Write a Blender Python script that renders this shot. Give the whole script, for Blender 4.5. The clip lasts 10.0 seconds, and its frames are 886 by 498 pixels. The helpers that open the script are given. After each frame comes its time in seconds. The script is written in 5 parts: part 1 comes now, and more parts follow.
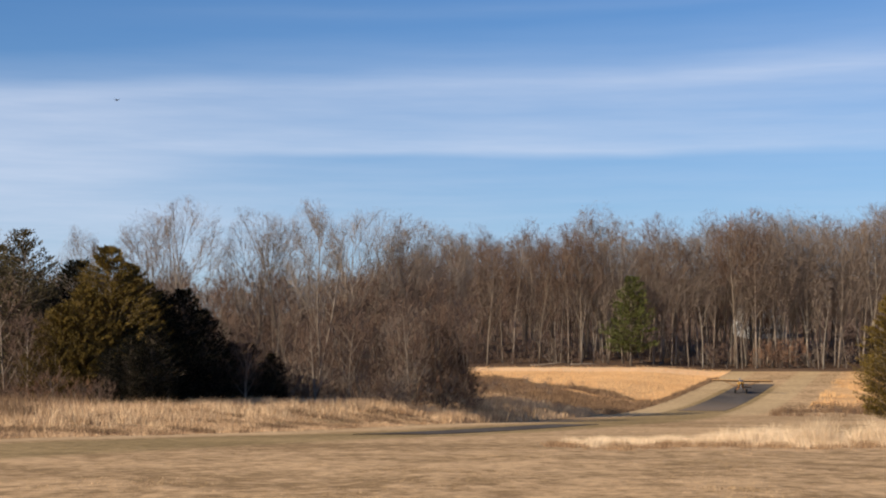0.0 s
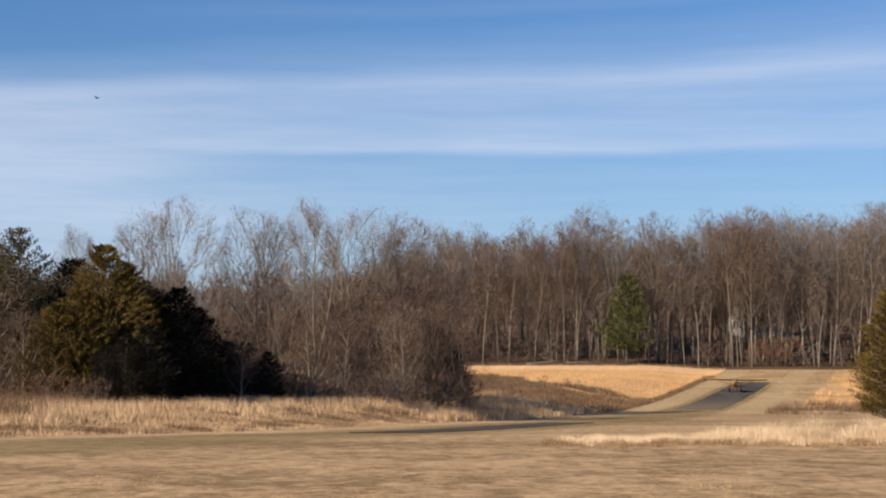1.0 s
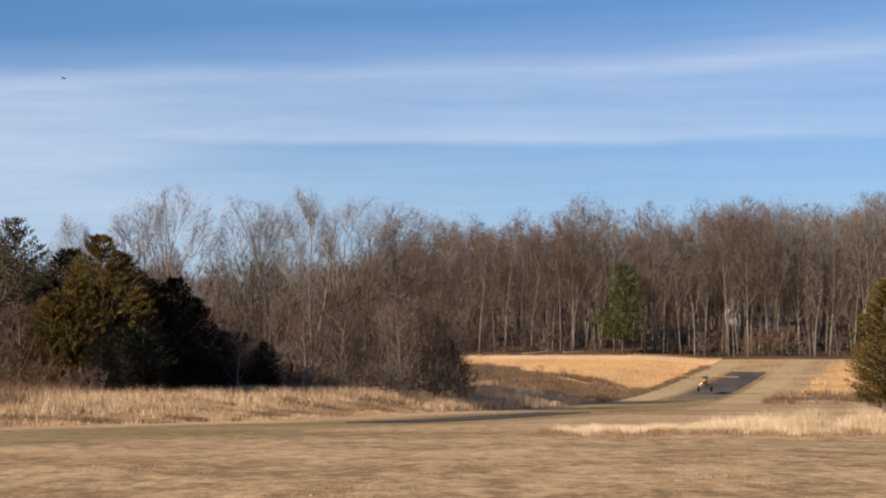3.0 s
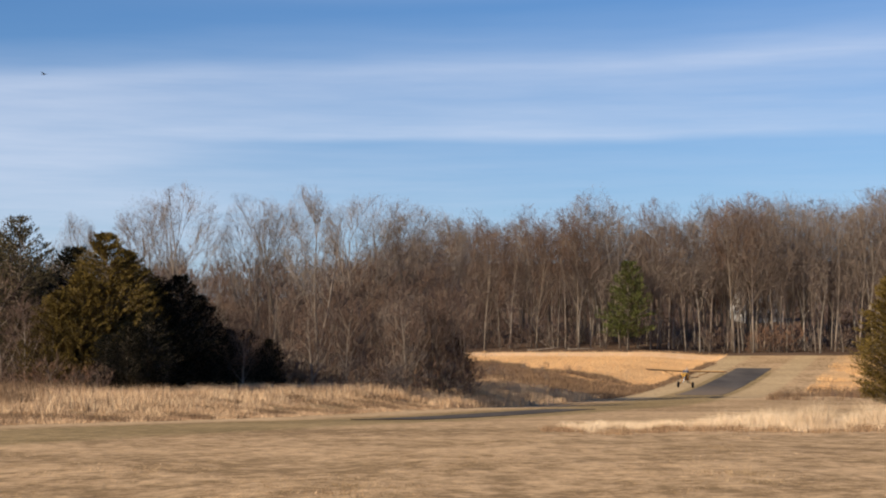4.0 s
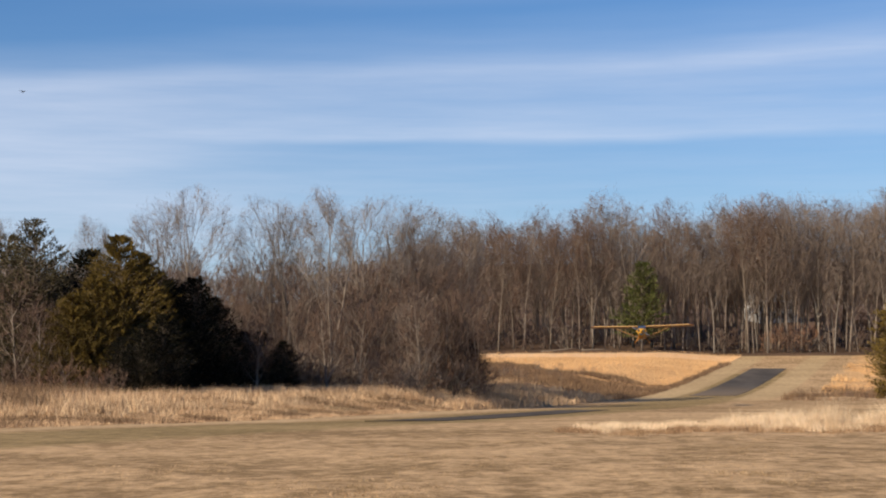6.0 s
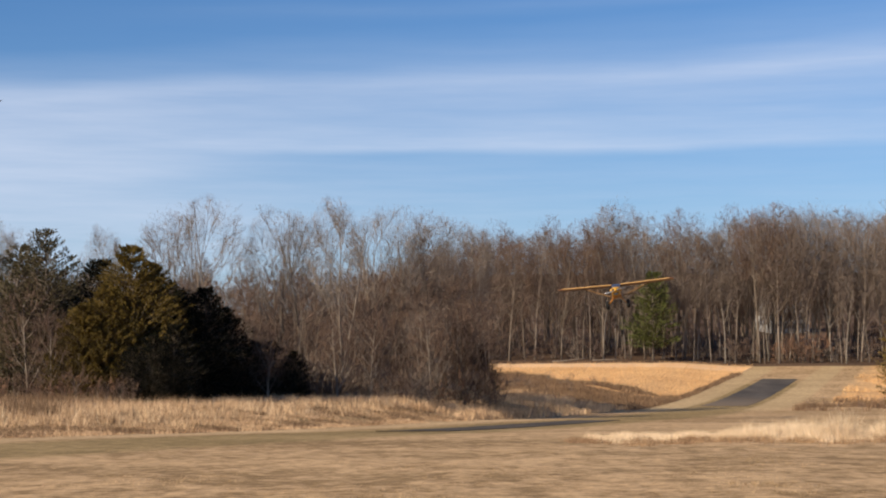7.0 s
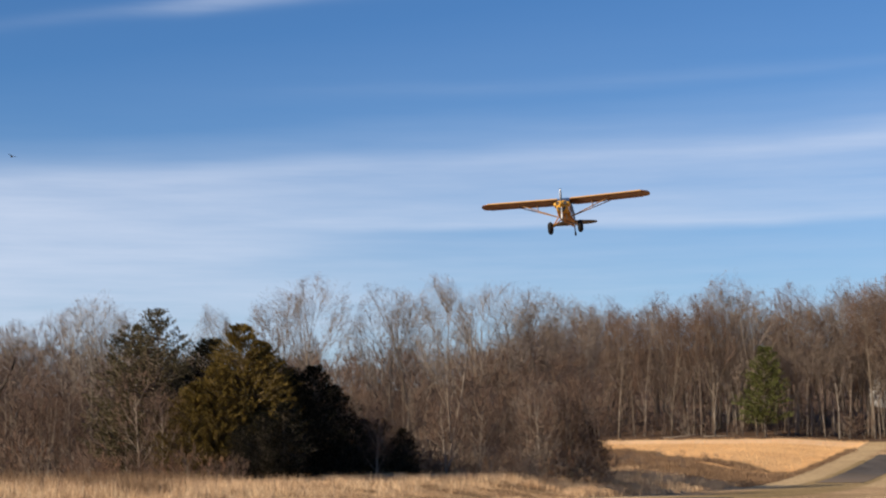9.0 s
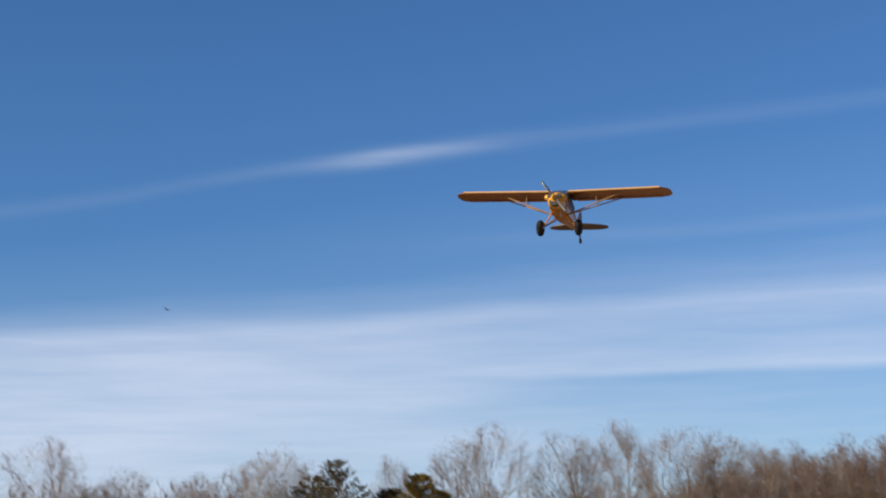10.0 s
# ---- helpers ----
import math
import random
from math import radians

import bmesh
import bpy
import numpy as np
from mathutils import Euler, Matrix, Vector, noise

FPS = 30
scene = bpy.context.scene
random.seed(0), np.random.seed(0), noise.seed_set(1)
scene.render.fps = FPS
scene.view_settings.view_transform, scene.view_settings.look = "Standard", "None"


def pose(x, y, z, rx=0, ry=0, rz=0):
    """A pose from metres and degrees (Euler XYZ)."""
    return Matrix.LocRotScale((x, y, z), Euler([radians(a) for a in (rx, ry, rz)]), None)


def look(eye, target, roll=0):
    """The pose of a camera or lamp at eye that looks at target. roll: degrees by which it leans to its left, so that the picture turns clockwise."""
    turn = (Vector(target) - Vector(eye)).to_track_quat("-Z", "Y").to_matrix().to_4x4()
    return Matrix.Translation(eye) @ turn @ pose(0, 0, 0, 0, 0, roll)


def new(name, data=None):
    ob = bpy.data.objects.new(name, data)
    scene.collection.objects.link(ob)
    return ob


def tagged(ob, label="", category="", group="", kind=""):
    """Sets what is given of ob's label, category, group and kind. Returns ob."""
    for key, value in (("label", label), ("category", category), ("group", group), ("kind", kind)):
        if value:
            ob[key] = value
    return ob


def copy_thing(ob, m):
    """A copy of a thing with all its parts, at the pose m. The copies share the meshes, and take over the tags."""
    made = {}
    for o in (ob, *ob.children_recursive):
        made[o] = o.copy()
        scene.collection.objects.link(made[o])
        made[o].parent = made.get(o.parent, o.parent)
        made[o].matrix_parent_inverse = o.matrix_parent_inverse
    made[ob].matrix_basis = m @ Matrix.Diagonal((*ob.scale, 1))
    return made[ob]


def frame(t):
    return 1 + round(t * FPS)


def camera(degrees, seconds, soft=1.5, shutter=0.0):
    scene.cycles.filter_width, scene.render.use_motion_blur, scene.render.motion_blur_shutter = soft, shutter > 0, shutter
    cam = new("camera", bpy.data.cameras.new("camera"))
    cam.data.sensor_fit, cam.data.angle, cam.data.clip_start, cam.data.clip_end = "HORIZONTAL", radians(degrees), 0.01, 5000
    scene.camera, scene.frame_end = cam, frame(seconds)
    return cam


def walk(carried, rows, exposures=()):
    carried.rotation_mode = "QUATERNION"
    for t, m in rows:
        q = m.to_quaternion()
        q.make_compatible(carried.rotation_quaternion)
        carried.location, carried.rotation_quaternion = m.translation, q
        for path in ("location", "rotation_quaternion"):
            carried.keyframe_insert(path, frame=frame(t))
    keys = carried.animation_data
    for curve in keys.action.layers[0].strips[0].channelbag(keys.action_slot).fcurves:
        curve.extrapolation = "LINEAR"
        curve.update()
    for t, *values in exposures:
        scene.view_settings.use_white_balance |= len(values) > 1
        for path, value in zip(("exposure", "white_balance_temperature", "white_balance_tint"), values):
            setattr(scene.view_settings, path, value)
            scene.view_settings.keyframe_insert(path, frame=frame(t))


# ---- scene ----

# The eye stands still on the slope; only its aim follows the aeroplane.
EYE = Vector((0, 0, 1.6))
cam = camera(29.3, 10.0, soft=2.0, shutter=0.3)
AIM = [(0.0, 0.0, 3.800, 0.0), (0.5, -0.065, 3.793, -0.037), (1.0, -0.144, 3.744, -0.038), (1.5, -0.228, 3.659, -0.024),
       (2.0, -0.290, 3.571, -0.010), (2.5, -0.305, 3.474, -0.030), (4.0, -0.106, 3.304, -0.201), (4.5, -0.007, 3.258, -0.264),
       (5.0, 0.098, 3.235, -0.295), (6.5, 0.516, 3.493, -0.390), (7.0, 0.718, 3.694, -0.349), (7.5, 1.026, 3.979, -0.310),
       (8.0, 1.570, 4.400, -0.346), (8.5, 2.637, 5.080, -0.420), (9.0, 4.333, 6.314, -0.620), (9.5, 6.835, 8.304, -0.830),
       (10.0, 10.237, 11.368, -1.151)]


def aim(yaw, pitch, roll):
    a, b = radians(yaw), radians(pitch)
    return look(EYE, EYE + Vector((-math.sin(a) * math.cos(b), math.cos(a) * math.cos(b), math.sin(b))), roll)


walk(cam, [(t, aim(yaw, pitch, roll)) for t, yaw, pitch, roll in AIM])

# ---- light ----
SUN_ELEV, SUN_AZ = 28.0, 234.0     # degrees; azimuth clockwise from +y
sun_dir = Vector((math.sin(radians(SUN_AZ)) * math.cos(radians(SUN_ELEV)), math.cos(radians(SUN_AZ)) * math.cos(radians(SUN_ELEV)),
                  math.sin(radians(SUN_ELEV))))
sun_data = bpy.data.lights.new("sun", "SUN")
sun_data.energy, sun_data.angle, sun_data.color = 5.0, radians(0.6), (1.0, 0.84, 0.62)
sun_ob = new("sun", sun_data)
sun_ob.matrix_world = look(sun_dir * 300, (0, 0, 0))

world = bpy.data.worlds.new("sky")
scene.world = world
world.use_nodes = True


class Net:
    """Small helper to write node trees."""
    def __init__(self, tree):
        self.t = tree
        tree.nodes.clear()

    def add(self, kind, **inputs):
        n = self.t.nodes.new(kind)
        for k, v in inputs.items():
            self.put(n, k, v)
        return n

    def put(self, n, key, v):
        s = n.inputs[int(key[1:]) if key[0] == "i" and key[1:].isdigit() else key.replace("_", " ")]
        if isinstance(v, bpy.types.NodeSocket):
            self.t.links.new(v, s)
        elif isinstance(v, tuple) and len(v) == 3 and s.type == "RGBA":
            s.default_value = (*v, 1)
        else:
            s.default_value = v

    def math(self, op, a, b=0.0, c=0.0):
        n = self.t.nodes.new("ShaderNodeMath")
        n.operation = op
        for i, v in enumerate((a, b, c)):
            self.put(n, "i%d" % i, v)
        return n.outputs[0]

    def ramp(self, fac, stops):
        n = self.t.nodes.new("ShaderNodeValToRGB")
        e = n.color_ramp.elements
        while len(e) < len(stops):
            e.new(0.5)
        for el, (p, c) in zip(e, stops):
            el.position = p
            el.color = (c, c, c, 1) if isinstance(c, (int, float)) else (*c, 1)
        self.put(n, "Fac", fac)
        return n.outputs["Color"]

    def noise(self, vec, scale, detail=4.0, rough=0.55, size=(1, 1, 1)):
        if size != (1, 1, 1):
            m = self.t.nodes.new("ShaderNodeMapping")
            self.put(m, "Vector", vec)
            m.inputs["Scale"].default_value = size
            vec = m.outputs[0]
        return self.add("ShaderNodeTexNoise", Vector=vec, Scale=scale, Detail=detail, Roughness=rough).outputs["Fac"]

    def mix(self, fac, a, b, mode="MIX"):
        n = self.t.nodes.new("ShaderNodeMix")
        n.data_type, n.blend_type = "RGBA", mode
        self.put(n, "i0", fac), self.put(n, "i6", a), self.put(n, "i7", b)
        return n.outputs[2]

    def step(self, v, lo, hi):
        n = self.t.nodes.new("ShaderNodeMapRange")
        n.interpolation_type = "SMOOTHSTEP"
        for i, x in enumerate((v, lo, hi, 0.0, 1.0)):
            self.put(n, "i%d" % i, x)
        return n.outputs[0]


def build_sky():
    k = Net(world.node_tree)
    sky = k.t.nodes.new("ShaderNodeTexSky")
    sky.sky_type, sky.sun_disc = "NISHITA", False
    sky.sun_elevation, sky.sun_rotation = radians(SUN_ELEV), radians(SUN_AZ)
    sky.altitude, sky.air_density, sky.dust_density, sky.ozone_density = 100, 1.0, 0.3, 2.0
    way = k.t.nodes.new("ShaderNodeTexCoord").outputs["Generated"]
    xyz = k.t.nodes.new("ShaderNodeSeparateXYZ")
    k.put(xyz, "Vector", way)
    x, z = xyz.outputs[0], xyz.outputs[2]
    wob = k.math("SUBTRACT", k.noise(way, 5, 3, 0.5, (1, 1, 5)), 0.5)
    tilt = k.math("ADD", -0.003, k.math("MULTIPLY", k.math("SUBTRACT", z, 0.12), 0.75))
    e = k.math("ADD", k.math("SUBTRACT", z, k.math("MULTIPLY", x, tilt)), k.math("MULTIPLY", wob, 0.016))
    west = k.math("MINIMUM", x, 0.0)
    e = k.math("ADD", e, k.math("MULTIPLY", k.math("MULTIPLY", west, west), k.math("MULTIPLY", k.math("MAXIMUM", k.math("SUBTRACT", z, 0.12), 0.0), 2.4)))
    bands = k.ramp(k.math("MULTIPLY", e, 2.5),
                   [(0.0, 0.6), (0.2, 0.5), (0.26, 0.36), (0.298, 0.28), (0.312, 0.66), (0.36, 0.42), (0.408, 0.5), (0.436, 0.24),
                    (0.49, 0.05), (0.64, 0.0), (1.0, 0.0)])
    hazy = k.ramp(k.math("MULTIPLY", e, 2.5), [(0.0, 0.62), (0.2, 0.58), (0.3, 0.56), (0.40, 0.5), (0.436, 0.2), (0.49, 0.05), (0.64, 0.0), (1.0, 0.0)])
    bands = k.mix(k.step(x, -0.22, -0.06), hazy, bands)
    fine = k.noise(way, 9, 5, 0.6, (1, 1, 14))
    soft = k.noise(way, 2.2, 2, 0.5, (1, 1, 3))
    m = k.math("MULTIPLY", bands, k.math("ADD", k.math("MULTIPLY", fine, 0.7), k.math("MULTIPLY", soft, 1.0)))
    m = k.math("MULTIPLY", m, k.math("SUBTRACT", 1.0, k.math("MULTIPLY", x, 0.7)))
    # a lone streak of cirrus, high up
    bow = k.math("MULTIPLY", x, k.math("SUBTRACT", 0.055, k.math("MULTIPLY", x, 0.165)))
    c = k.math("SUBTRACT", k.math("SUBTRACT", z, bow), 0.2685)
    c = k.math("ADD", c, k.math("MULTIPLY", wob, 0.012))
    g = k.math("POWER", 2.718, k.math("MULTIPLY", k.math("MULTIPLY", c, c), -50000.0))
    along = k.math("ADD", x, 0.20)
    g = k.math("MULTIPLY", g, k.math("ADD", 0.05, k.math("MULTIPLY", 0.26, k.math("POWER", 2.718, k.math("MULTIPLY", k.math("MULTIPLY", along, along), -420.0)))))
    # and a fainter one below it
    c2 = k.math("ADD", k.math("SUBTRACT", k.math("SUBTRACT", z, k.math("MULTIPLY", x, 0.03)), 0.2045), k.math("MULTIPLY", wob, 0.012))
    g2 = k.math("MULTIPLY", k.math("POWER", 2.718, k.math("MULTIPLY", k.math("MULTIPLY", c2, c2), -60000.0)), 0.05)
    g2 = k.math("MULTIPLY", g2, k.step(x, -0.22, -0.02))
    g = k.math("ADD", g, k.math("MULTIPLY", g2, k.step(soft, 0.35, 0.6)))
    # the bright upper rim of the broad veil
    c3 = k.math("ADD", k.math("SUBTRACT", k.math("SUBTRACT", z, k.math("MULTIPLY", x, 0.038)), 0.1603), k.math("MULTIPLY", wob, 0.01))
    g3 = k.math("MULTIPLY", k.math("POWER", 2.718, k.math("MULTIPLY", k.math("MULTIPLY", c3, c3), -70000.0)), 0.11)
    g = k.math("ADD", g, k.math("MULTIPLY", g3, k.step(x, -0.02, 0.2)))
    m = k.math("MINIMUM", k.math("ADD", m, k.math("MULTIPLY", g, k.math("ADD", 0.3, k.math("MULTIPLY", fine, 1.4)))), 0.95)
    blue = k.mix(1.0, sky.outputs[0], (0.585, 1.0, 1.5), "MULTIPLY")
    col = k.mix(m, blue, (9.7, 10.7, 12.9))
    bg = k.add("ShaderNodeBackground", Color=col, Strength=0.051)
    out = k.t.nodes.new("ShaderNodeOutputWorld")
    k.t.links.new(bg.outputs[0], out.inputs["Surface"])


build_sky()
scene.view_settings.exposure = 0.47

# ---- materials ----


def mat(name, a, b, scale=3.0, rough=0.85, bump=0.3, size=(1, 1, 1), island=0.0, metal=0.0, fine=8.0, dist=0.02, spec=None):
    """Two tones mixed by coarse and fine noise, with a relief; island: how far single pieces differ in lightness."""
    m = bpy.data.materials.new(name)
    m.use_nodes = True
    k = Net(m.node_tree)
    co = k.t.nodes.new("ShaderNodeTexCoord").outputs["Object"]
    n1, n2 = k.noise(co, scale, 4, 0.6, size), k.noise(co, scale * fine, 4, 0.6, size)
    f = k.step(k.math("ADD", k.math("MULTIPLY", n1, 0.6), k.math("MULTIPLY", n2, 0.4)), 0.36, 0.64)
    col = k.mix(f, a, b)
    if island:
        r = k.t.nodes.new("ShaderNodeNewGeometry").outputs["Random Per Island"]
        v = k.math("ADD", 1 - island, k.math("MULTIPLY", r, 2 * island))
        col = k.mix(1.0, col, k.ramp(k.math("MULTIPLY", v, 0.5), [(0, 0.0), (1, 2.0)]), "MULTIPLY")
    bs = k.add("ShaderNodeBsdfPrincipled", Base_Color=col, Roughness=rough, Metallic=metal, Specular_IOR_Level=spec if spec is not None else 0.08 if rough > 0.75 else 0.5)
    if bump:
        bm = k.add("ShaderNodeBump", Strength=bump, Distance=dist, Height=k.math("ADD", n2, n1))
        k.put(bs, "Normal", bm.outputs[0])
    out = k.t.nodes.new("ShaderNodeOutputMaterial")
    k.t.links.new(bs.outputs[0], out.inputs["Surface"])
    return m


BARK_GREY = mat("grey_bark", (0.16, 0.128, 0.104), (0.27, 0.224, 0.185), 1.2, 0.9, 0.6, (2, 2, 0.5))
BARK_DARK = mat("dark_bark", (0.125, 0.1, 0.078), (0.225, 0.184, 0.15), 1.2, 0.9, 0.6, (2, 2, 0.5))
BARK_LIGHT = mat("light_grey_bark", (0.19, 0.162, 0.136), (0.30, 0.265, 0.222), 0.9, 0.9, 0.4, (1, 1, 0.5))
TWIG_BROWN = mat("brown_twigs", (0.1, 0.066, 0.05), (0.16, 0.108, 0.083), 0.3, 0.9, 0, island=0.35)
TWIG_GREY = mat("grey_twigs", (0.135, 0.105, 0.087), (0.22, 0.177, 0.149), 0.3, 0.9, 0, island=0.35)
TWIG_ASH = mat("ash_grey_twigs", (0.16, 0.13, 0.11), (0.26, 0.216, 0.184), 0.3, 0.9, 0, island=0.35)
TWIG_PALE = mat("pale_twigs", (0.2, 0.172, 0.145), (0.32, 0.28, 0.24), 0.3, 0.9, 0, island=0.3)
TWIG_RED = mat("russet_leaves", (0.17, 0.095, 0.062), (0.25, 0.15, 0.10), 0.5, 0.9, 0, island=0.4)
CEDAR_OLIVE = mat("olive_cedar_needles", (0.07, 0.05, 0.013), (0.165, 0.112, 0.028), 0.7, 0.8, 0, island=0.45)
CEDAR_DULL = mat("dull_pine_needles", (0.042, 0.038, 0.02), (0.095, 0.078, 0.04), 0.7, 0.8, 0, island=0.4)
BARK_BLACK = mat("black_bark", (0.03, 0.024, 0.02), (0.06, 0.048, 0.04), 1.2, 0.9, 0.6, (2, 2, 0.5))
# near-black, without gloss: the cedars' shaded side is put into this needle colour
CEDAR_SHADED = mat("shade_black_cedar_needles", (0.007, 0.008, 0.006), (0.018, 0.017, 0.012), 0.7, 0.95, 0, island=0.4, spec=0.0)
PINE_GREEN = mat("green_pine_needles", (0.042, 0.052, 0.016), (0.1, 0.108, 0.034), 0.5, 0.8, 0, island=0.4)
GRASS_DRY = mat("dry_grass", (0.33, 0.205, 0.118), (0.71, 0.51, 0.325), 0.45, 0.85, 0, island=0.3)
GRASS_BROWN = mat("brown_weeds", (0.22, 0.135, 0.08), (0.36, 0.24, 0.14), 0.3, 0.9, 0, island=0.35)
WEED_DARK = mat("dark_weeds", (0.13, 0.082, 0.052), (0.23, 0.15, 0.092), 0.3, 0.9, 0, island=0.35)
GRASS_PALE = mat("pale_grass", (0.56, 0.41, 0.265), (0.78, 0.62, 0.43), 0.3, 0.85, 0, island=0.25)
GRASS_GOLD = mat("golden_stubble", (0.52, 0.31, 0.14), (0.70, 0.445, 0.22), 0.06, 0.85, 0, island=0.1)
GRASS_MOWN = mat("mown_grass", (0.27, 0.188, 0.105), (0.42, 0.3, 0.175), 0.15, 0.9, 0, size=(0.5, 1.5, 1), island=0.35)
ASPHALT = mat("worn_asphalt", (0.062, 0.052, 0.045), (0.10, 0.085, 0.073), 0.25, 0.9, 0.3, (1, 0.3, 1))


def runway_material():
    """Worn asphalt whose lower end lies under blown dust, with patches and a few pale seams."""
    m = bpy.data.materials.new("worn_dusty_asphalt")
    m.use_nodes = True
    k = Net(m.node_tree)
    co = k.t.nodes.new("ShaderNodeTexCoord").outputs["Object"]
    xyz = k.t.nodes.new("ShaderNodeSeparateXYZ")
    k.put(xyz, "Vector", co)
    big, fine = k.noise(co, 0.22, 4, 0.6, (1, 0.35, 1)), k.noise(co, 2.4, 5, 0.65)
    col = k.mix(k.step(k.math("ADD", k.math("MULTIPLY", big, 0.6), k.math("MULTIPLY", fine, 0.4)), 0.38, 0.62), (0.056, 0.049, 0.044), (0.105, 0.09, 0.078))
    wander = k.math("MULTIPLY", k.math("SUBTRACT", big, 0.5), 34.0)
    dust = k.math("SUBTRACT", 1.0, k.step(k.math("ADD", xyz.outputs[1], wander), 240.0, 275.0))
    col = k.mix(k.math("MULTIPLY", dust, k.math("ADD", 0.35, k.math("MULTIPLY", fine, 0.5))), col, (0.23, 0.17, 0.115))
    bs = k.add("ShaderNodeBsdfPrincipled", Base_Color=col, Roughness=0.92, Specular_IOR_Level=0.15)
    k.put(bs, "Normal", k.add("ShaderNodeBump", Strength=0.3, Distance=0.02, Height=fine).outputs[0])
    out = k.t.nodes.new("ShaderNodeOutputMaterial")
    k.t.links.new(bs.outputs[0], out.inputs["Surface"])
    return m



# ---- ground ----
PROFILE = [(-200, -1.0), (0, 1.6), (28, 2.15), (56, 2.9), (74, 3.42), (108, 4.5), (147, 5.47), (193, 6.55), (232, 6.9), (252, 6.7), (282, 5.85),
           (322, 4.2), (341, 3.4), (370, 1.8), (380, 1.0), (410, -2), (450, -6), (560, -16), (700, -26), (900, -40), (6000, -40)]
P_Y = np.array([p[0] for p in PROFILE], float)
P_D = np.array([p[1] for p in PROFILE], float)
P_S = np.gradient(P_D, P_Y)


def smooth(v, lo, hi):
    t = np.clip((v - lo) / (hi - lo), 0, 1)
    return t * t * (3 - 2 * t)


def centre(y):
    """x of the airstrip's middle line."""
    return 0.28 * y - 30.5


def ground_z(x, y):
    """Height of the land: a slope falling from the eye, a hollow with the airstrip, a rise to the woods."""
    x, y = np.asarray(x, float), np.asarray(y, float)
    i = np.clip(np.searchsorted(P_Y, y) - 1, 0, len(P_Y) - 2)
    h = P_Y[i + 1] - P_Y[i]
    t = np.clip((y - P_Y[i]) / h, 0, 1)
    d = (P_D[i] * (2 * t ** 3 - 3 * t ** 2 + 1) + P_S[i] * h * (t ** 3 - 2 * t ** 2 + t)
         + P_D[i + 1] * (3 * t ** 2 - 2 * t ** 3) + P_S[i + 1] * h * (t ** 3 - t ** 2))
    d = d + 34 * smooth(y, 440, 900) * (1 - smooth(x / np.maximum(y, 1), -0.12, 0.02))
    s = x - centre(y)
    rise = (1.3 + 0.2 * smooth(y, 110, 170) + 0.7 * smooth(y, 200, 240)) * smooth(-s, 11, 30 - 10 * smooth(y, 95, 150) + 8 * smooth(y, 200, 235)) * smooth(y, 40, 90) * (1 - 0.6 * smooth(y, 240, 350))
    rough = 0.05 * np.sin(x * 0.9 + y * 0.13) * np.sin(y * 0.31 - x * 0.2) * smooth(np.abs(s), 8, 20)
    return EYE.z - d + rise + rough


def gz(x, y):
    return float(ground_z(x, y))


def mesh_from(name, verts, faces, material=None, smooth_faces=False):
    me = bpy.data.meshes.new(name)
    me.from_pydata(verts, [], faces)
    if material:
        me.materials.append(material)
    if smooth_faces:
        me.polygons.foreach_set("use_smooth", [True] * len(me.polygons))
    me.update()
    return me


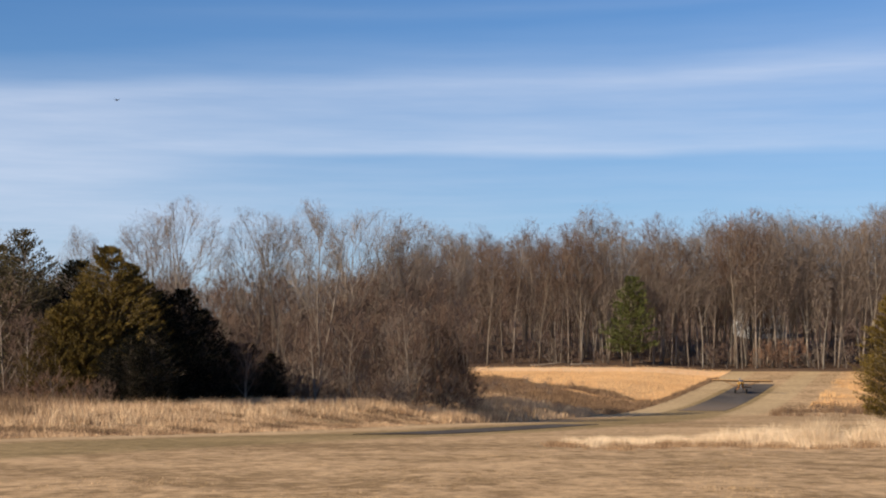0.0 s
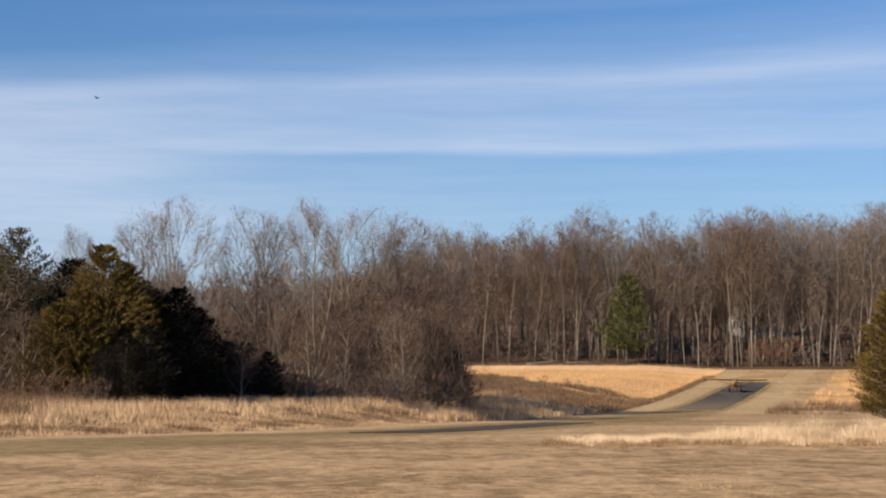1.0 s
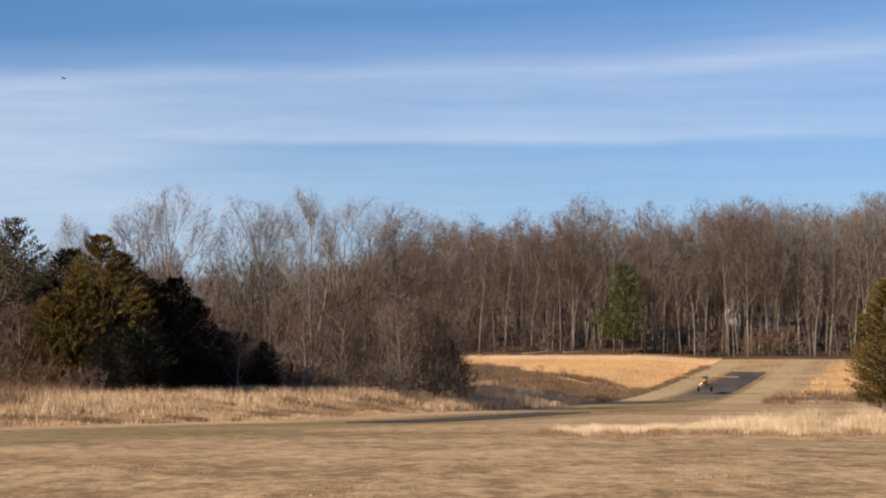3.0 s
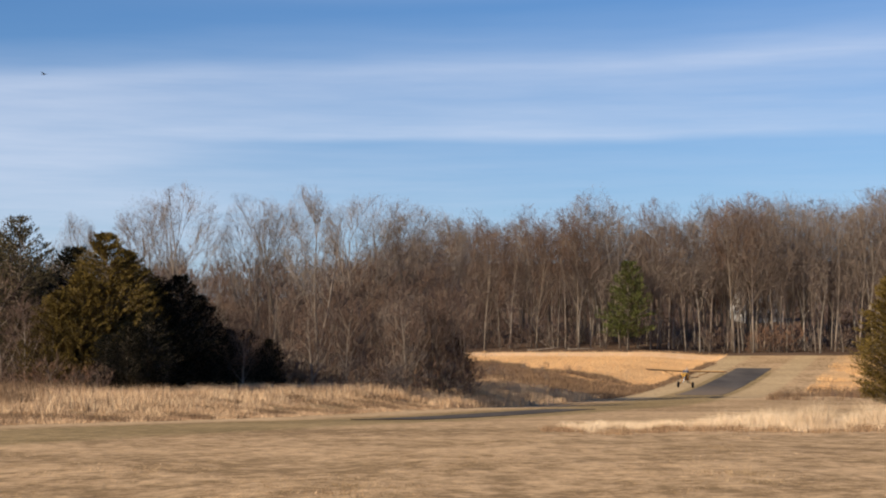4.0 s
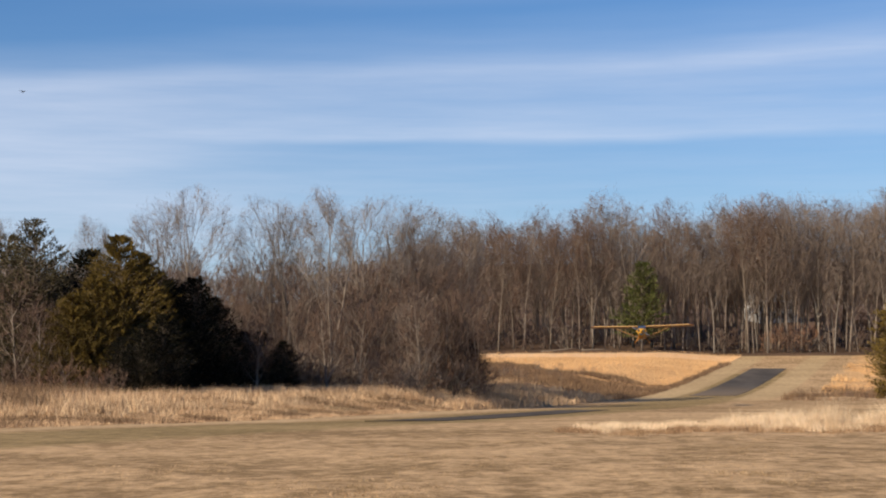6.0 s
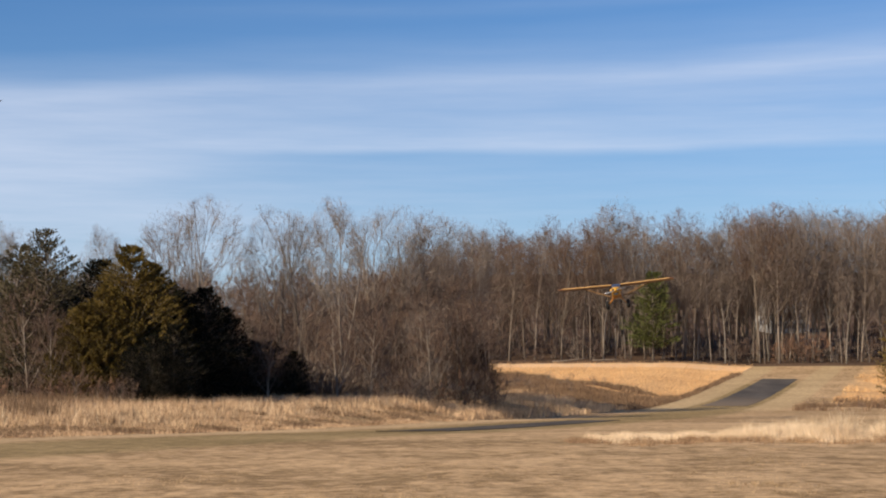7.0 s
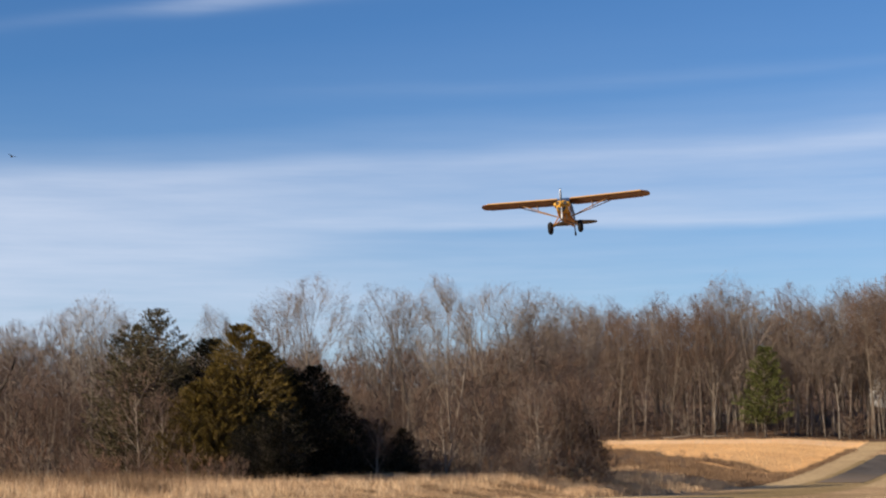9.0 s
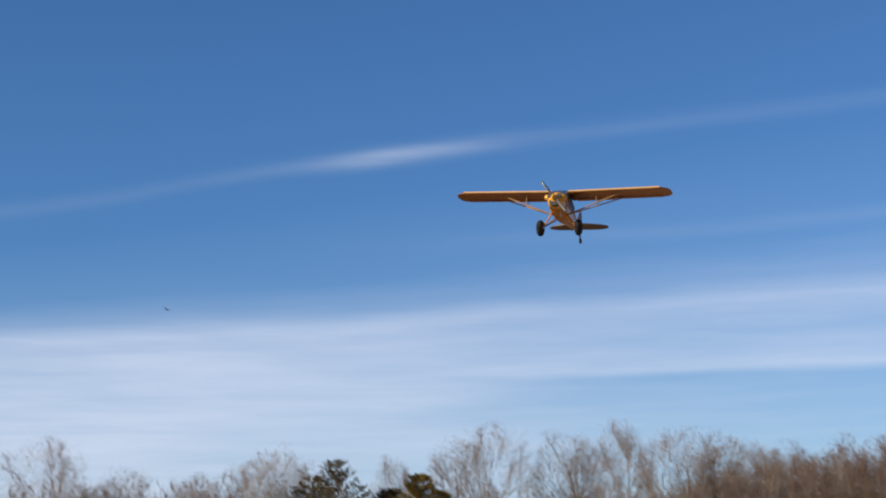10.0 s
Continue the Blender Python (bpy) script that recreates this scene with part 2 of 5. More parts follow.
def ground_material():
    m = bpy.data.materials.new("field_ground")
    m.use_nodes = True
    k = Net(m.node_tree)
    co = k.t.nodes.new("ShaderNodeTexCoord").outputs["Object"]
    xyz = k.t.nodes.new("ShaderNodeSeparateXYZ")
    k.put(xyz, "Vector", co)
    x, y = xyz.outputs[0], xyz.outputs[1]
    s = k.math("SUBTRACT", x, k.math("SUBTRACT", k.math("MULTIPLY", y, 0.28), 30.5))
    big, mid, small = k.noise(co, 0.09, 3, 0.6, (0.7, 1, 1)), k.noise(co, 0.6, 6, 0.75, (2.2, 0.9, 1)), k.noise(co, 6.0, 5, 0.7)
    jit = k.math("MULTIPLY", k.math("SUBTRACT", mid, 0.5), 6.0)
    sj, yj = k.math("ADD", s, jit), k.math("ADD", y, jit)
    clump = k.noise(co, 2.6, 4, 0.7, (1.0, 0.8, 1))
    f = k.math("ADD", k.math("MULTIPLY", big, 0.22), k.math("ADD", k.math("MULTIPLY", mid, 0.38), k.math("ADD", k.math("MULTIPLY", clump, 0.26), k.math("MULTIPLY", small, 0.14))))
    f = k.step(f, 0.42, 0.58)
    mown = k.mix(f, (0.22, 0.145, 0.074), (0.565, 0.385, 0.22))
    track = k.mix(f, (0.165, 0.122, 0.055), (0.295, 0.215, 0.105))
    tall = k.mix(f, (0.24, 0.16, 0.085), (0.44, 0.31, 0.165))
    gold = k.mix(f, (0.52, 0.30, 0.135), (0.71, 0.44, 0.215))
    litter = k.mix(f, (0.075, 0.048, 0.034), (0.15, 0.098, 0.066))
    verge = k.mix(f, (0.36, 0.255, 0.14), (0.52, 0.38, 0.215))
    a = k.math("ABSOLUTE", s)
    col = k.mix(k.math("MULTIPLY", k.math("MULTIPLY", k.math("SUBTRACT", 1.0, k.step(a, 4.0, 7.5)), k.math("SUBTRACT", 1.0, k.step(y, 300.0, 322.0))), 0.8), mown, track)
    side = k.math("MULTIPLY", k.math("MULTIPLY", k.step(a, 4.2, 5.2), k.math("SUBTRACT", 1.0, k.step(a, 9.2, 10.2))), k.step(yj, 205.0, 235.0))
    col = k.mix(k.math("MULTIPLY", side, 0.9), col, verge)
    col = k.mix(k.step(k.math("MULTIPLY", sj, -1.0), 11.5, 14.5), col, tall)
    golden = k.math("MULTIPLY", k.math("MULTIPLY", k.step(k.math("MULTIPLY", s, -1.0), 9.8, 10.4), k.step(yj, 222.0, 250.0)), k.step(x, -4.0, 2.0))
    col = k.mix(golden, col, gold)
    far = k.math("MULTIPLY", golden, k.step(k.math("ADD", y, k.math("MULTIPLY", s, 0.06)), 347.0, 351.0))
    col = k.mix(k.math("MULTIPLY", far, 0.6), col, (0.78, 0.56, 0.37))
    right = k.math("MULTIPLY", k.step(sj, 13.0, 17.0), k.step(yj, 240.0, 262.0))
    col = k.mix(k.math("MULTIPLY", right, 0.8), col, gold)
    col = k.mix(k.step(k.math("ADD", y, k.math("MULTIPLY", jit, 0.4)), 363.5, 367.0), col, litter)
    rim = k.math("MULTIPLY", k.math("MULTIPLY", k.step(k.math("MULTIPLY", s, -1.0), 7.2, 8.4), k.math("SUBTRACT", 1.0, k.step(k.math("MULTIPLY", s, -1.0), 10.8, 12.4))), k.math("SUBTRACT", 1.0, k.step(y, 150.0, 180.0)))
    col = k.mix(k.math("MULTIPLY", rim, 0.75), col, k.mix(f, (0.44, 0.31, 0.175), (0.6, 0.44, 0.265)))
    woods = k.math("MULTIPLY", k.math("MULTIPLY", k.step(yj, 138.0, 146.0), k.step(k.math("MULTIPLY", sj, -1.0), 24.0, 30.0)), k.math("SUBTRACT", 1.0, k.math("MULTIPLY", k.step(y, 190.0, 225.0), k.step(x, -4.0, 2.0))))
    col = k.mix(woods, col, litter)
    bs = k.add("ShaderNodeBsdfPrincipled", Base_Color=col, Roughness=0.95, Specular_IOR_Level=0.05)
    bm = k.add("ShaderNodeBump", Strength=0.6, Distance=0.06, Height=k.math("ADD", small, mid))
    k.put(bs, "Normal", bm.outputs[0])
    out = k.t.nodes.new("ShaderNodeOutputMaterial")
    k.t.links.new(bs.outputs[0], out.inputs["Surface"])
    return m


def build_ground():
    xs = np.unique(np.concatenate([np.linspace(-4500, -400, 14), np.linspace(-400, -110, 16), np.arange(-110, 150, 2.0), np.linspace(150, 400, 14), np.linspace(400, 4500, 14)]))
    ys = np.unique(np.concatenate([np.linspace(-4500, -60, 14), np.arange(-60, 400, 2.0), np.linspace(400, 700, 40), np.linspace(700, 4800, 14)]))
    gx, gy = np.meshgrid(xs, ys)
    v = np.stack([gx, gy, ground_z(gx, gy)], -1).reshape(-1, 3)
    n = len(xs)
    faces = [(j * n + i, j * n + i + 1, (j + 1) * n + i + 1, (j + 1) * n + i) for j in range(len(ys) - 1) for i in range(n - 1)]
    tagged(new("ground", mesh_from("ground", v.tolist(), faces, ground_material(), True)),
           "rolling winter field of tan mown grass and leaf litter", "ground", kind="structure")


def strip(name, y0, y1, half, material, label):
    """A paved strip along the airstrip's line, a slab with edges that lies on the land."""
    ys = np.arange(y0, y1 + 0.1, 2.0)
    v, f = [], []
    cols = (-half, -half, -half * 0.5, 0.0, half * 0.5, half, half)
    for j, y in enumerate(ys):
        ends = 1.2 * noise.noise((y * 0.13, 3.1, 0))
        for c, s in enumerate(cols):
            side = s + (0.25 * noise.noise((y * 0.35, s, 7.0)) if abs(s) == half else 0)
            x, yy = centre(y) + side, y - 0.28 * side + (ends if j in (0, len(ys) - 1) else 0)
            v.append((x, yy, gz(x, yy) + (0.04 if 0 < c < len(cols) - 1 else -0.05)))
    n = len(cols)
    for j in range(len(ys) - 1):
        for i in range(n - 1):
            f.append((j * n + i, j * n + i + 1, (j + 1) * n + i + 1, (j + 1) * n + i))
    return tagged(new(name, mesh_from(name, v, f, material)), label, "runway", kind="structure")


build_ground()
strip("runway", 237, 321, 3.1, runway_material(), "narrow dark asphalt runway with a dusty lower end")
strip("taxiway", 98, 150, 2.1, ASPHALT, "dark asphalt end of the strip beside dry grass")


# ---- geometry helpers ----
class Geo:
    def __init__(self):
        self.v, self.f = [], []

    def tube(self, path, radii, sides=5, cap=True):
        base = len(self.v)
        up = Vector((0.31, 0.17, 0.94))
        for i, (p, r) in enumerate(zip(path, radii)):
            d = (path[min(i + 1, len(path) - 1)] - path[max(i - 1, 0)]).normalized()
            a = d.cross(up)
            if a.length < 0.05:
                a = d.cross(Vector((1, 0, 0)))
            a.normalize()
            b = d.cross(a)
            for q in range(sides):
                w = 2 * math.pi * q / sides
                self.v.append(tuple(p + a * (r * math.cos(w)) + b * (r * math.sin(w))))
        for i in range(len(path) - 1):
            for q in range(sides):
                o = base + i * sides
                self.f.append((o + q, o + (q + 1) % sides, o + sides + (q + 1) % sides, o + sides + q))
        if cap:
            self.f.append(tuple(range(base + sides - 1, base - 1, -1)))
            self.f.append(tuple(range(base + (len(path) - 1) * sides, base + len(path) * sides)))

    def blade(self, p, tip, w, rnd):
        d = tip - p
        side = d.cross(Vector((rnd.uniform(-1, 1), rnd.uniform(-1, 1), rnd.uniform(-1, 1))))
        if side.length < 1e-6:
            return
        side = side.normalized() * w
        n = len(self.v)
        self.v += [tuple(p - side), tuple(p + side), tuple(tip)]
        self.f.append((n, n + 1, n + 2))

    def leaf(self, p, d, ln, w, rnd):
        side = d.cross(Vector((rnd.uniform(-1, 1), rnd.uniform(-1, 1), rnd.uniform(-1, 1)))).normalized() * w
        n = len(self.v)
        self.v += [tuple(p - side), tuple(p + side), tuple(p + d * ln)]
        self.f.append((n, n + 1, n + 2))


def part(name, geo, material, parent, label="", smooth_faces=False):
    me = geo if isinstance(geo, bpy.types.Mesh) else mesh_from(name, geo.v, geo.f, material, smooth_faces)
    ob = new(name, me)
    ob.parent = parent
    if label:
        tagged(ob, label)
    return ob


def rand_dir(rnd, axis, angle):
    """A way that leans from axis by angle, to a random side."""
    p = axis.orthogonal().normalized()
    q = axis.cross(p)
    w = rnd.uniform(0, 2 * math.pi)
    return (axis * math.cos(angle) + (p * math.cos(w) + q * math.sin(w)) * math.sin(angle)).normalized()


def bent(rnd, start, way, length, segs, wander, lift):
    pts, d = [start.copy()], way.copy()
    for i in range(segs):
        d = (d + Vector((rnd.uniform(-1, 1), rnd.uniform(-1, 1), rnd.uniform(-1, 1))) * wander + Vector((0, 0, lift))).normalized()
        pts.append(pts[-1] + d * (length / segs))
    return pts


def lerp(pts, t):
    x = min(max(t, 0), 0.999) * (len(pts) - 1)
    i = int(x)
    return pts[i].lerp(pts[i + 1], x - i), (pts[i + 1] - pts[i]).normalized()


def bare_tree(seed, height, bark, twig, base=0.35, wide=0.22, limbs=14, sprays=240, twigs=14, twig_w=0.02, trunk_r=0.011, forks=1, spread=0.12,
              twig_l=0.05, low=-0.8, limb_r=0.3, ragged=0.3, fuzz=0.022, stray=0.42, branch_w=0.0013, name="bare_tree"):
    """A leafless tree: trunk with ascending limbs, and a lobed dome of fine twig sprays. Base at the origin;
    base: where the crown begins, wide: its half width, both as shares of the height."""
    rnd = random.Random(seed)
    root = new(name)
    wood, crown = Geo(), Geo()
    stems = []
    for k in range(forks):
        way = rand_dir(rnd, Vector((0, 0, 1)), 0.03 if forks == 1 else rnd.uniform(0.5, 1.3) * spread)
        start = Vector((0, 0, -0.3)) if k == 0 or base < 0.2 else lerp(stems[0][0], rnd.uniform(0.15, 0.35))[0]
        top = height * rnd.uniform(0.7, 0.8) * (1 if k == 0 else rnd.uniform(0.8, 1.0)) - start.z
        pts = bent(rnd, start, way, top, 9, 0.05, 0.03)
        r = height * trunk_r * (1.0 if k == 0 else 0.75)
        rad = [r * (1.3 if i == 0 and k == 0 else 1) * (1 - 0.88 * i / 9) + 0.01 for i in range(10)]
        wood.tube(pts, rad, 6)
        stems.append((pts, rad))
    mid, half, off = height * (base + 1) / 2, height * (1 - base) / 2, rnd.random() * 90

    def crown_point(c, phi, k):
        """A point of the lobed crown: c is the cosine from the top, k the share of the way out."""
        sn = math.sqrt(max(0.0, 1 - c * c))
        lobe = 1 + ragged * noise.noise((math.cos(phi) * sn * 2.2 + off, math.sin(phi) * sn * 2.2, c * 2.2)) - ragged * 0.1
        w = wide * height * sn * k * lobe
        return Vector((math.cos(phi) * w, math.sin(phi) * w, mid + half * c * k * (0.5 + 0.5 * lobe)))

    arms = []
    for j in range(limbs):
        pts, rad = stems[j % forks]
        c = low + (0.98 - low) * (j + rnd.random()) / limbs
        tip = crown_point(c, rnd.uniform(0, 2 * math.pi), rnd.uniform(0.6, 0.92))
        top = pts[-1]
        flat = Vector((tip.x - top.x * 0.6, tip.y - top.y * 0.6, 0))
        zs = min(max(base * height * 0.65, tip.z - flat.length * rnd.uniform(0.6, 1.5) - 0.08 * height), top.z * 0.97)
        p, ax = lerp(pts, (zs - pts[0].z) / max(0.1, top.z - pts[0].z))
        ctl = p.lerp(tip, 0.5) + flat * 0.08
        lp = [p * (1 - w) ** 2 + ctl * (2 * w * (1 - w)) + tip * w * w + Vector((rnd.uniform(-1, 1), rnd.uniform(-1, 1), rnd.uniform(-1, 1))) * (0.008 * height * (0 < w < 1)) for w in (0, 0.25, 0.5, 0.75, 1)]
        lr = max(0.015, rad[0] * limb_r * (1.05 - 0.7 * p.z / height))
        wood.tube(lp, [lr * (1 - 0.85 * q / 4) + 0.006 for q in range(5)], 4, False)
        arms += [lerp(lp, 0.2 + 0.8 * q / 11)[0] for q in range(12)]
    ax_, ay_ = np.array(arms), np.array([0.0, 0.0, base * height * 0.5 - 0.05 * height])
    for _ in range(sprays):
        p = crown_point(rnd.uniform(low, 1), rnd.uniform(0, 2 * math.pi), rnd.random() ** 0.4)
        d = ax_ - np.array(p)
        q = Vector(ax_[int(np.argmin((d * d).sum(1) + 1.5 * np.maximum(d[:, 2], 0) ** 2))])
        crown.blade(q, p, branch_w * height, rnd)
        out = (p - Vector(ay_)).normalized()
        for _ in range(twigs):
            a = q.lerp(p, rnd.uniform(0.3, 0.97) ** 0.6) + Vector((rnd.gauss(0, 1), rnd.gauss(0, 1), rnd.gauss(0, 1))) * (fuzz * 0.12 * height)
            w = rand_dir(rnd, out, abs(rnd.gauss(0, stray)))
            crown.blade(a, a + w * (height * twig_l * rnd.uniform(0.45, 1.25)), twig_w, rnd)
    part("trunk", wood, bark, root, smooth_faces=True)
    part("crown", crown, twig, root)
    return root


def hardwood(seed, height, bark, twig, clear=0.4, wide=0.2, stems=1, limbs=13, per=(6, 6, 7), twig_w=0.02, trunk_r=0.009, lift=0.3, low=-0.75,
             ragged=0.35, lean=0.12, twig_l=0.032, limb_r=0.42, haze=1200, name="hardwood_tree"):
    """A leafless tree grown in four orders: trunk, ascending limbs to a lobed dome, branches, branchlets and fine twigs.
    clear: where the crown begins, wide: its half width, both as shares of the height."""
    rnd = random.Random(seed)
    root = new(name)
    wood, crown = Geo(), Geo()
    H, off = height, rnd.random() * 90
    mid, half = H * (clear + 1) / 2, H * (1 - clear) / 2

    def lobe_at(phi, c):
        sn = math.sqrt(max(0.0, 1 - c * c))
        return 1 + ragged * noise.noise((math.cos(phi) * sn * 2.0 + off, math.sin(phi) * sn * 2.0, c * 2.0))

    def depth(p):
        """How far out a point lies in the crown: 1 on its lobed surface."""
        a, b = math.hypot(p.x, p.y) / (wide * H), (p.z - mid) / half
        n = max(1e-6, math.hypot(a, b))
        return n / lobe_at(math.atan2(p.y, p.x), b / n)

    trunks = []
    for k in range(stems):
        way = rand_dir(rnd, Vector((0, 0, 1)), 0.03 if stems == 1 else rnd.uniform(0.6, 1.3) * lean)
        start = Vector((0, 0, -0.3)) if k == 0 or clear < 0.2 else lerp(trunks[0][0], rnd.uniform(0.2, 0.42))[0]
        pts = bent(rnd, start, way, H * rnd.uniform(0.74, 0.84) * (1 if k == 0 else rnd.uniform(0.85, 1)) - start.z, 9, 0.06, 0.03)
        r = H * trunk_r * (1.0 if k == 0 else 0.75)
        wood.tube(pts, [r * (1.35 if i == 0 and k == 0 else 1) * (1 - 0.9 * i / 9) + 0.012 for i in range(10)], 6)
        trunks.append((pts, r))

    def shoot(p, way, length, order):
        """A branch with its branchlets and twigs."""
        pts = bent(rnd, p, way, length, 2, 0.16, 0.1 * lift)
        if depth(pts[-1]) > 1.0:
            pts = [p, p.lerp(pts[1], 0.5), p.lerp(pts[2], 0.5)]
        if order == 0:
            crown.tube(pts, [H * 0.0014, H * 0.0009, H * 0.0004], 3, False)
        else:
            crown.blade(pts[0], pts[-1], twig_w * 1.5, rnd)
        for _ in range(per[order + 1]):
            q, ax = lerp(pts, rnd.uniform(0.25, 1.0))
            w = (rand_dir(rnd, ax, rnd.uniform(0.25, 0.85)) + Vector((0, 0, lift * rnd.random()))).normalized()
            if order == 0:
                shoot(q, w, H * twig_l * rnd.uniform(1.0, 1.9), 1)
            else:
                q = q + Vector((rnd.gauss(0, 1), rnd.gauss(0, 1), rnd.gauss(0, 1))) * (0.011 * H)
                w = (w + Vector((rnd.gauss(0, 1), rnd.gauss(0, 1), rnd.gauss(0, 1))) * 0.4).normalized()
                if depth(q) < 1.02:
                    crown.blade(q, q + w * (H * twig_l * rnd.uniform(0.4, 0.9)), twig_w, rnd)

    for j in range(limbs):
        pts, r = trunks[j % stems]
        c = low + (0.97 - low) * (j + rnd.random()) / limbs
        phi, sn = rnd.uniform(0, 2 * math.pi), math.sqrt(max(0.0, 1 - c * c))
        lobe = lobe_at(phi, c)
        reach = wide * H * sn * 0.8 * lobe
        tip = Vector((math.cos(phi) * reach, math.sin(phi) * reach, mid + half * c * 0.83 * (0.5 + 0.5 * lobe)))
        top = pts[-1]
        flat = Vector((tip.x - top.x * 0.5, tip.y - top.y * 0.5, 0))
        zs = min(max(clear * H * 0.6, tip.z - flat.length * rnd.uniform(0.7, 1.6) - 0.1 * H), top.z * 0.95)
        p, ax = lerp(pts, (zs - pts[0].z) / max(0.1, top.z - pts[0].z))
        ctl = p.lerp(tip, 0.5) + flat * 0.12
        lp = [p * (1 - w) ** 2 + ctl * (2 * w * (1 - w)) + tip * w * w + Vector((rnd.uniform(-1, 1), rnd.uniform(-1, 1), rnd.uniform(-1, 1))) * (0.011 * H * (0 < w < 1)) for w in (0, 0.25, 0.5, 0.75, 1)]
        lr = max(0.015, r * limb_r * (1.1 - 0.75 * p.z / H))
        wood.tube(lp, [lr * (1 - q / 4) ** 1.2 + 0.0007 * H for q in range(5)], 3, False)
        for i in range(per[0]):
            q, ax = lerp(lp, 0.3 + 0.7 * ((i + 0.9 * rnd.random()) / (per[0] - 0.6)) ** 0.75)
            out = Vector((q.x, q.y, 0.35 * (q.z - clear * H * 0.7)))
            w = rand_dir(rnd, ax, rnd.uniform(0.3, 0.9)) + out.normalized() * 0.35 + Vector((0, 0, lift * rnd.random()))
            shoot(q, w.normalized(), H * twig_l * rnd.uniform(1.5, 3.0), 0)
    for _ in range(haze):
        c, phi = rnd.uniform(low, 1), rnd.uniform(0, 2 * math.pi)
        k, sn = lobe_at(phi, c) * rnd.uniform(0.3, 1.0) ** 0.4, math.sqrt(max(0.0, 1 - c * c))
        q = Vector((math.cos(phi) * sn * wide * H * k, math.sin(phi) * sn * wide * H * k, mid + half * c * k))
        w = (Vector((math.cos(phi) * sn, math.sin(phi) * sn, c + 0.3)) + Vector((rnd.gauss(0, 1), rnd.gauss(0, 1), rnd.gauss(0, 1))) * 0.55).normalized()
        crown.blade(q - w * (H * twig_l), q, twig_w, rnd)
    part("trunk", wood, bark, root, smooth_faces=True)
    part("crown", crown, twig, root)
    return root


def conifer(seed, height, radius, needles, clear=0.04, whorls=34, per=11, taper=1.0, leaf=0.34, fill=26, name="cedar_tree", droop=0.05):
    """An evergreen: trunk with boughs, and a crown of many small sprays with an uneven outline."""
    rnd = random.Random(seed)
    root = new(name)
    wood, crown = Geo(), Geo()
    pts = bent(rnd, Vector((0, 0, -0.3)), Vector((0, 0, 1)), height, 8, 0.03, 0.02)
    wood.tube(pts, [height * 0.014 * (1 - 0.93 * i / 8) + 0.01 for i in range(9)], 7)
    off = rnd.random() * 50
    for k in range(whorls):
        t = clear + (0.985 - clear) * (k + rnd.random()) / whorls
        p, ax = lerp(pts, t)
        full = radius * min(1.0, (1 - t) ** taper * 1.35) * min(1.0, 0.55 + t * 4) + 0.12
        for j in range(max(3, int(per * (1.05 - 0.7 * t)))):
            w = rnd.uniform(0, 2 * math.pi)
            ln = full * (0.8 + 0.27 * noise.noise((math.cos(w) * 1.3 + off, math.sin(w) * 1.3, t * 7)) + rnd.uniform(-0.15, 0.2))
            way = Vector((math.cos(w), math.sin(w), rnd.uniform(0.15, 0.6) - droop)).normalized()
            bp = bent(rnd, p, way, ln, 3, 0.12, 0.06)
            wood.tube(bp, [0.03, 0.022, 0.015, 0.008], 3, False)
            for _ in range(fill):
                a, ax2 = lerp(bp, rnd.random() ** 0.55)
                a = a + Vector((rnd.gauss(0, 1), rnd.gauss(0, 1), rnd.gauss(0, 0.8))) * (leaf * 0.5)
                crown.leaf(a, rand_dir(rnd, (ax2 + Vector((0, 0, 0.5))).normalized(), rnd.uniform(0, 0.9)), leaf * rnd.uniform(0.6, 1.3), leaf * 0.2, rnd)
    part("trunk", wood, BARK_DARK, root, smooth_faces=True)
    part("crown", crown, needles, root)
    return root


def plant(ob, u, y, size=1.0, turn=0.0, sink=0.0, lean=0.0):
    """Stand a thing on the land at the bearing u (tangent, to the right) and y metres ahead."""
    x = u * y
    return pose(x, y, gz(x, y) - sink, 0, lean, turn) @ Matrix.Diagonal((size, size, size, 1))


def scatter(variants, spots, label, category, group=""):
    """Copies of built things at their spots; the first use of each variant is the built one itself."""
    used = set()
    for i, (k, u, y, size, turn) in enumerate(spots):
        ob = variants[k % len(variants)]
        m = plant(ob, u, y, size, turn)
        if k % len(variants) in used:
            ob = copy_thing(ob, m @ Matrix.Diagonal((1 / ob.scale[0], 1 / ob.scale[1], 1 / ob.scale[2], 1)))
        else:
            used.add(k % len(variants))
            ob.matrix_basis = m
        tagged(ob, label, category, group)



# ---- far woods across the hollow ----
rng = random.Random(5)
FAR = [hardwood(100 + i, 30, (BARK_GREY, BARK_GREY, BARK_DARK, BARK_GREY, BARK_LIGHT, BARK_DARK, BARK_GREY)[i], (TWIG_GREY, TWIG_GREY, TWIG_BROWN, TWIG_GREY, TWIG_GREY, TWIG_BROWN, TWIG_GREY)[i],
                clear=(0.36, 0.3, 0.42, 0.24, 0.38, 0.2, 0.32)[i], wide=(0.2, 0.24, 0.19, 0.23, 0.21, 0.22, 0.25)[i], stems=(1, 2, 1, 1, 2, 1, 3)[i], haze=2100, limbs=18, per=(4, 4, 6), twig_w=0.026, trunk_r=0.0072, lift=0.15, ragged=0.24, twig_l=0.027, limb_r=0.26)
       for i in range(7)]
spots = []
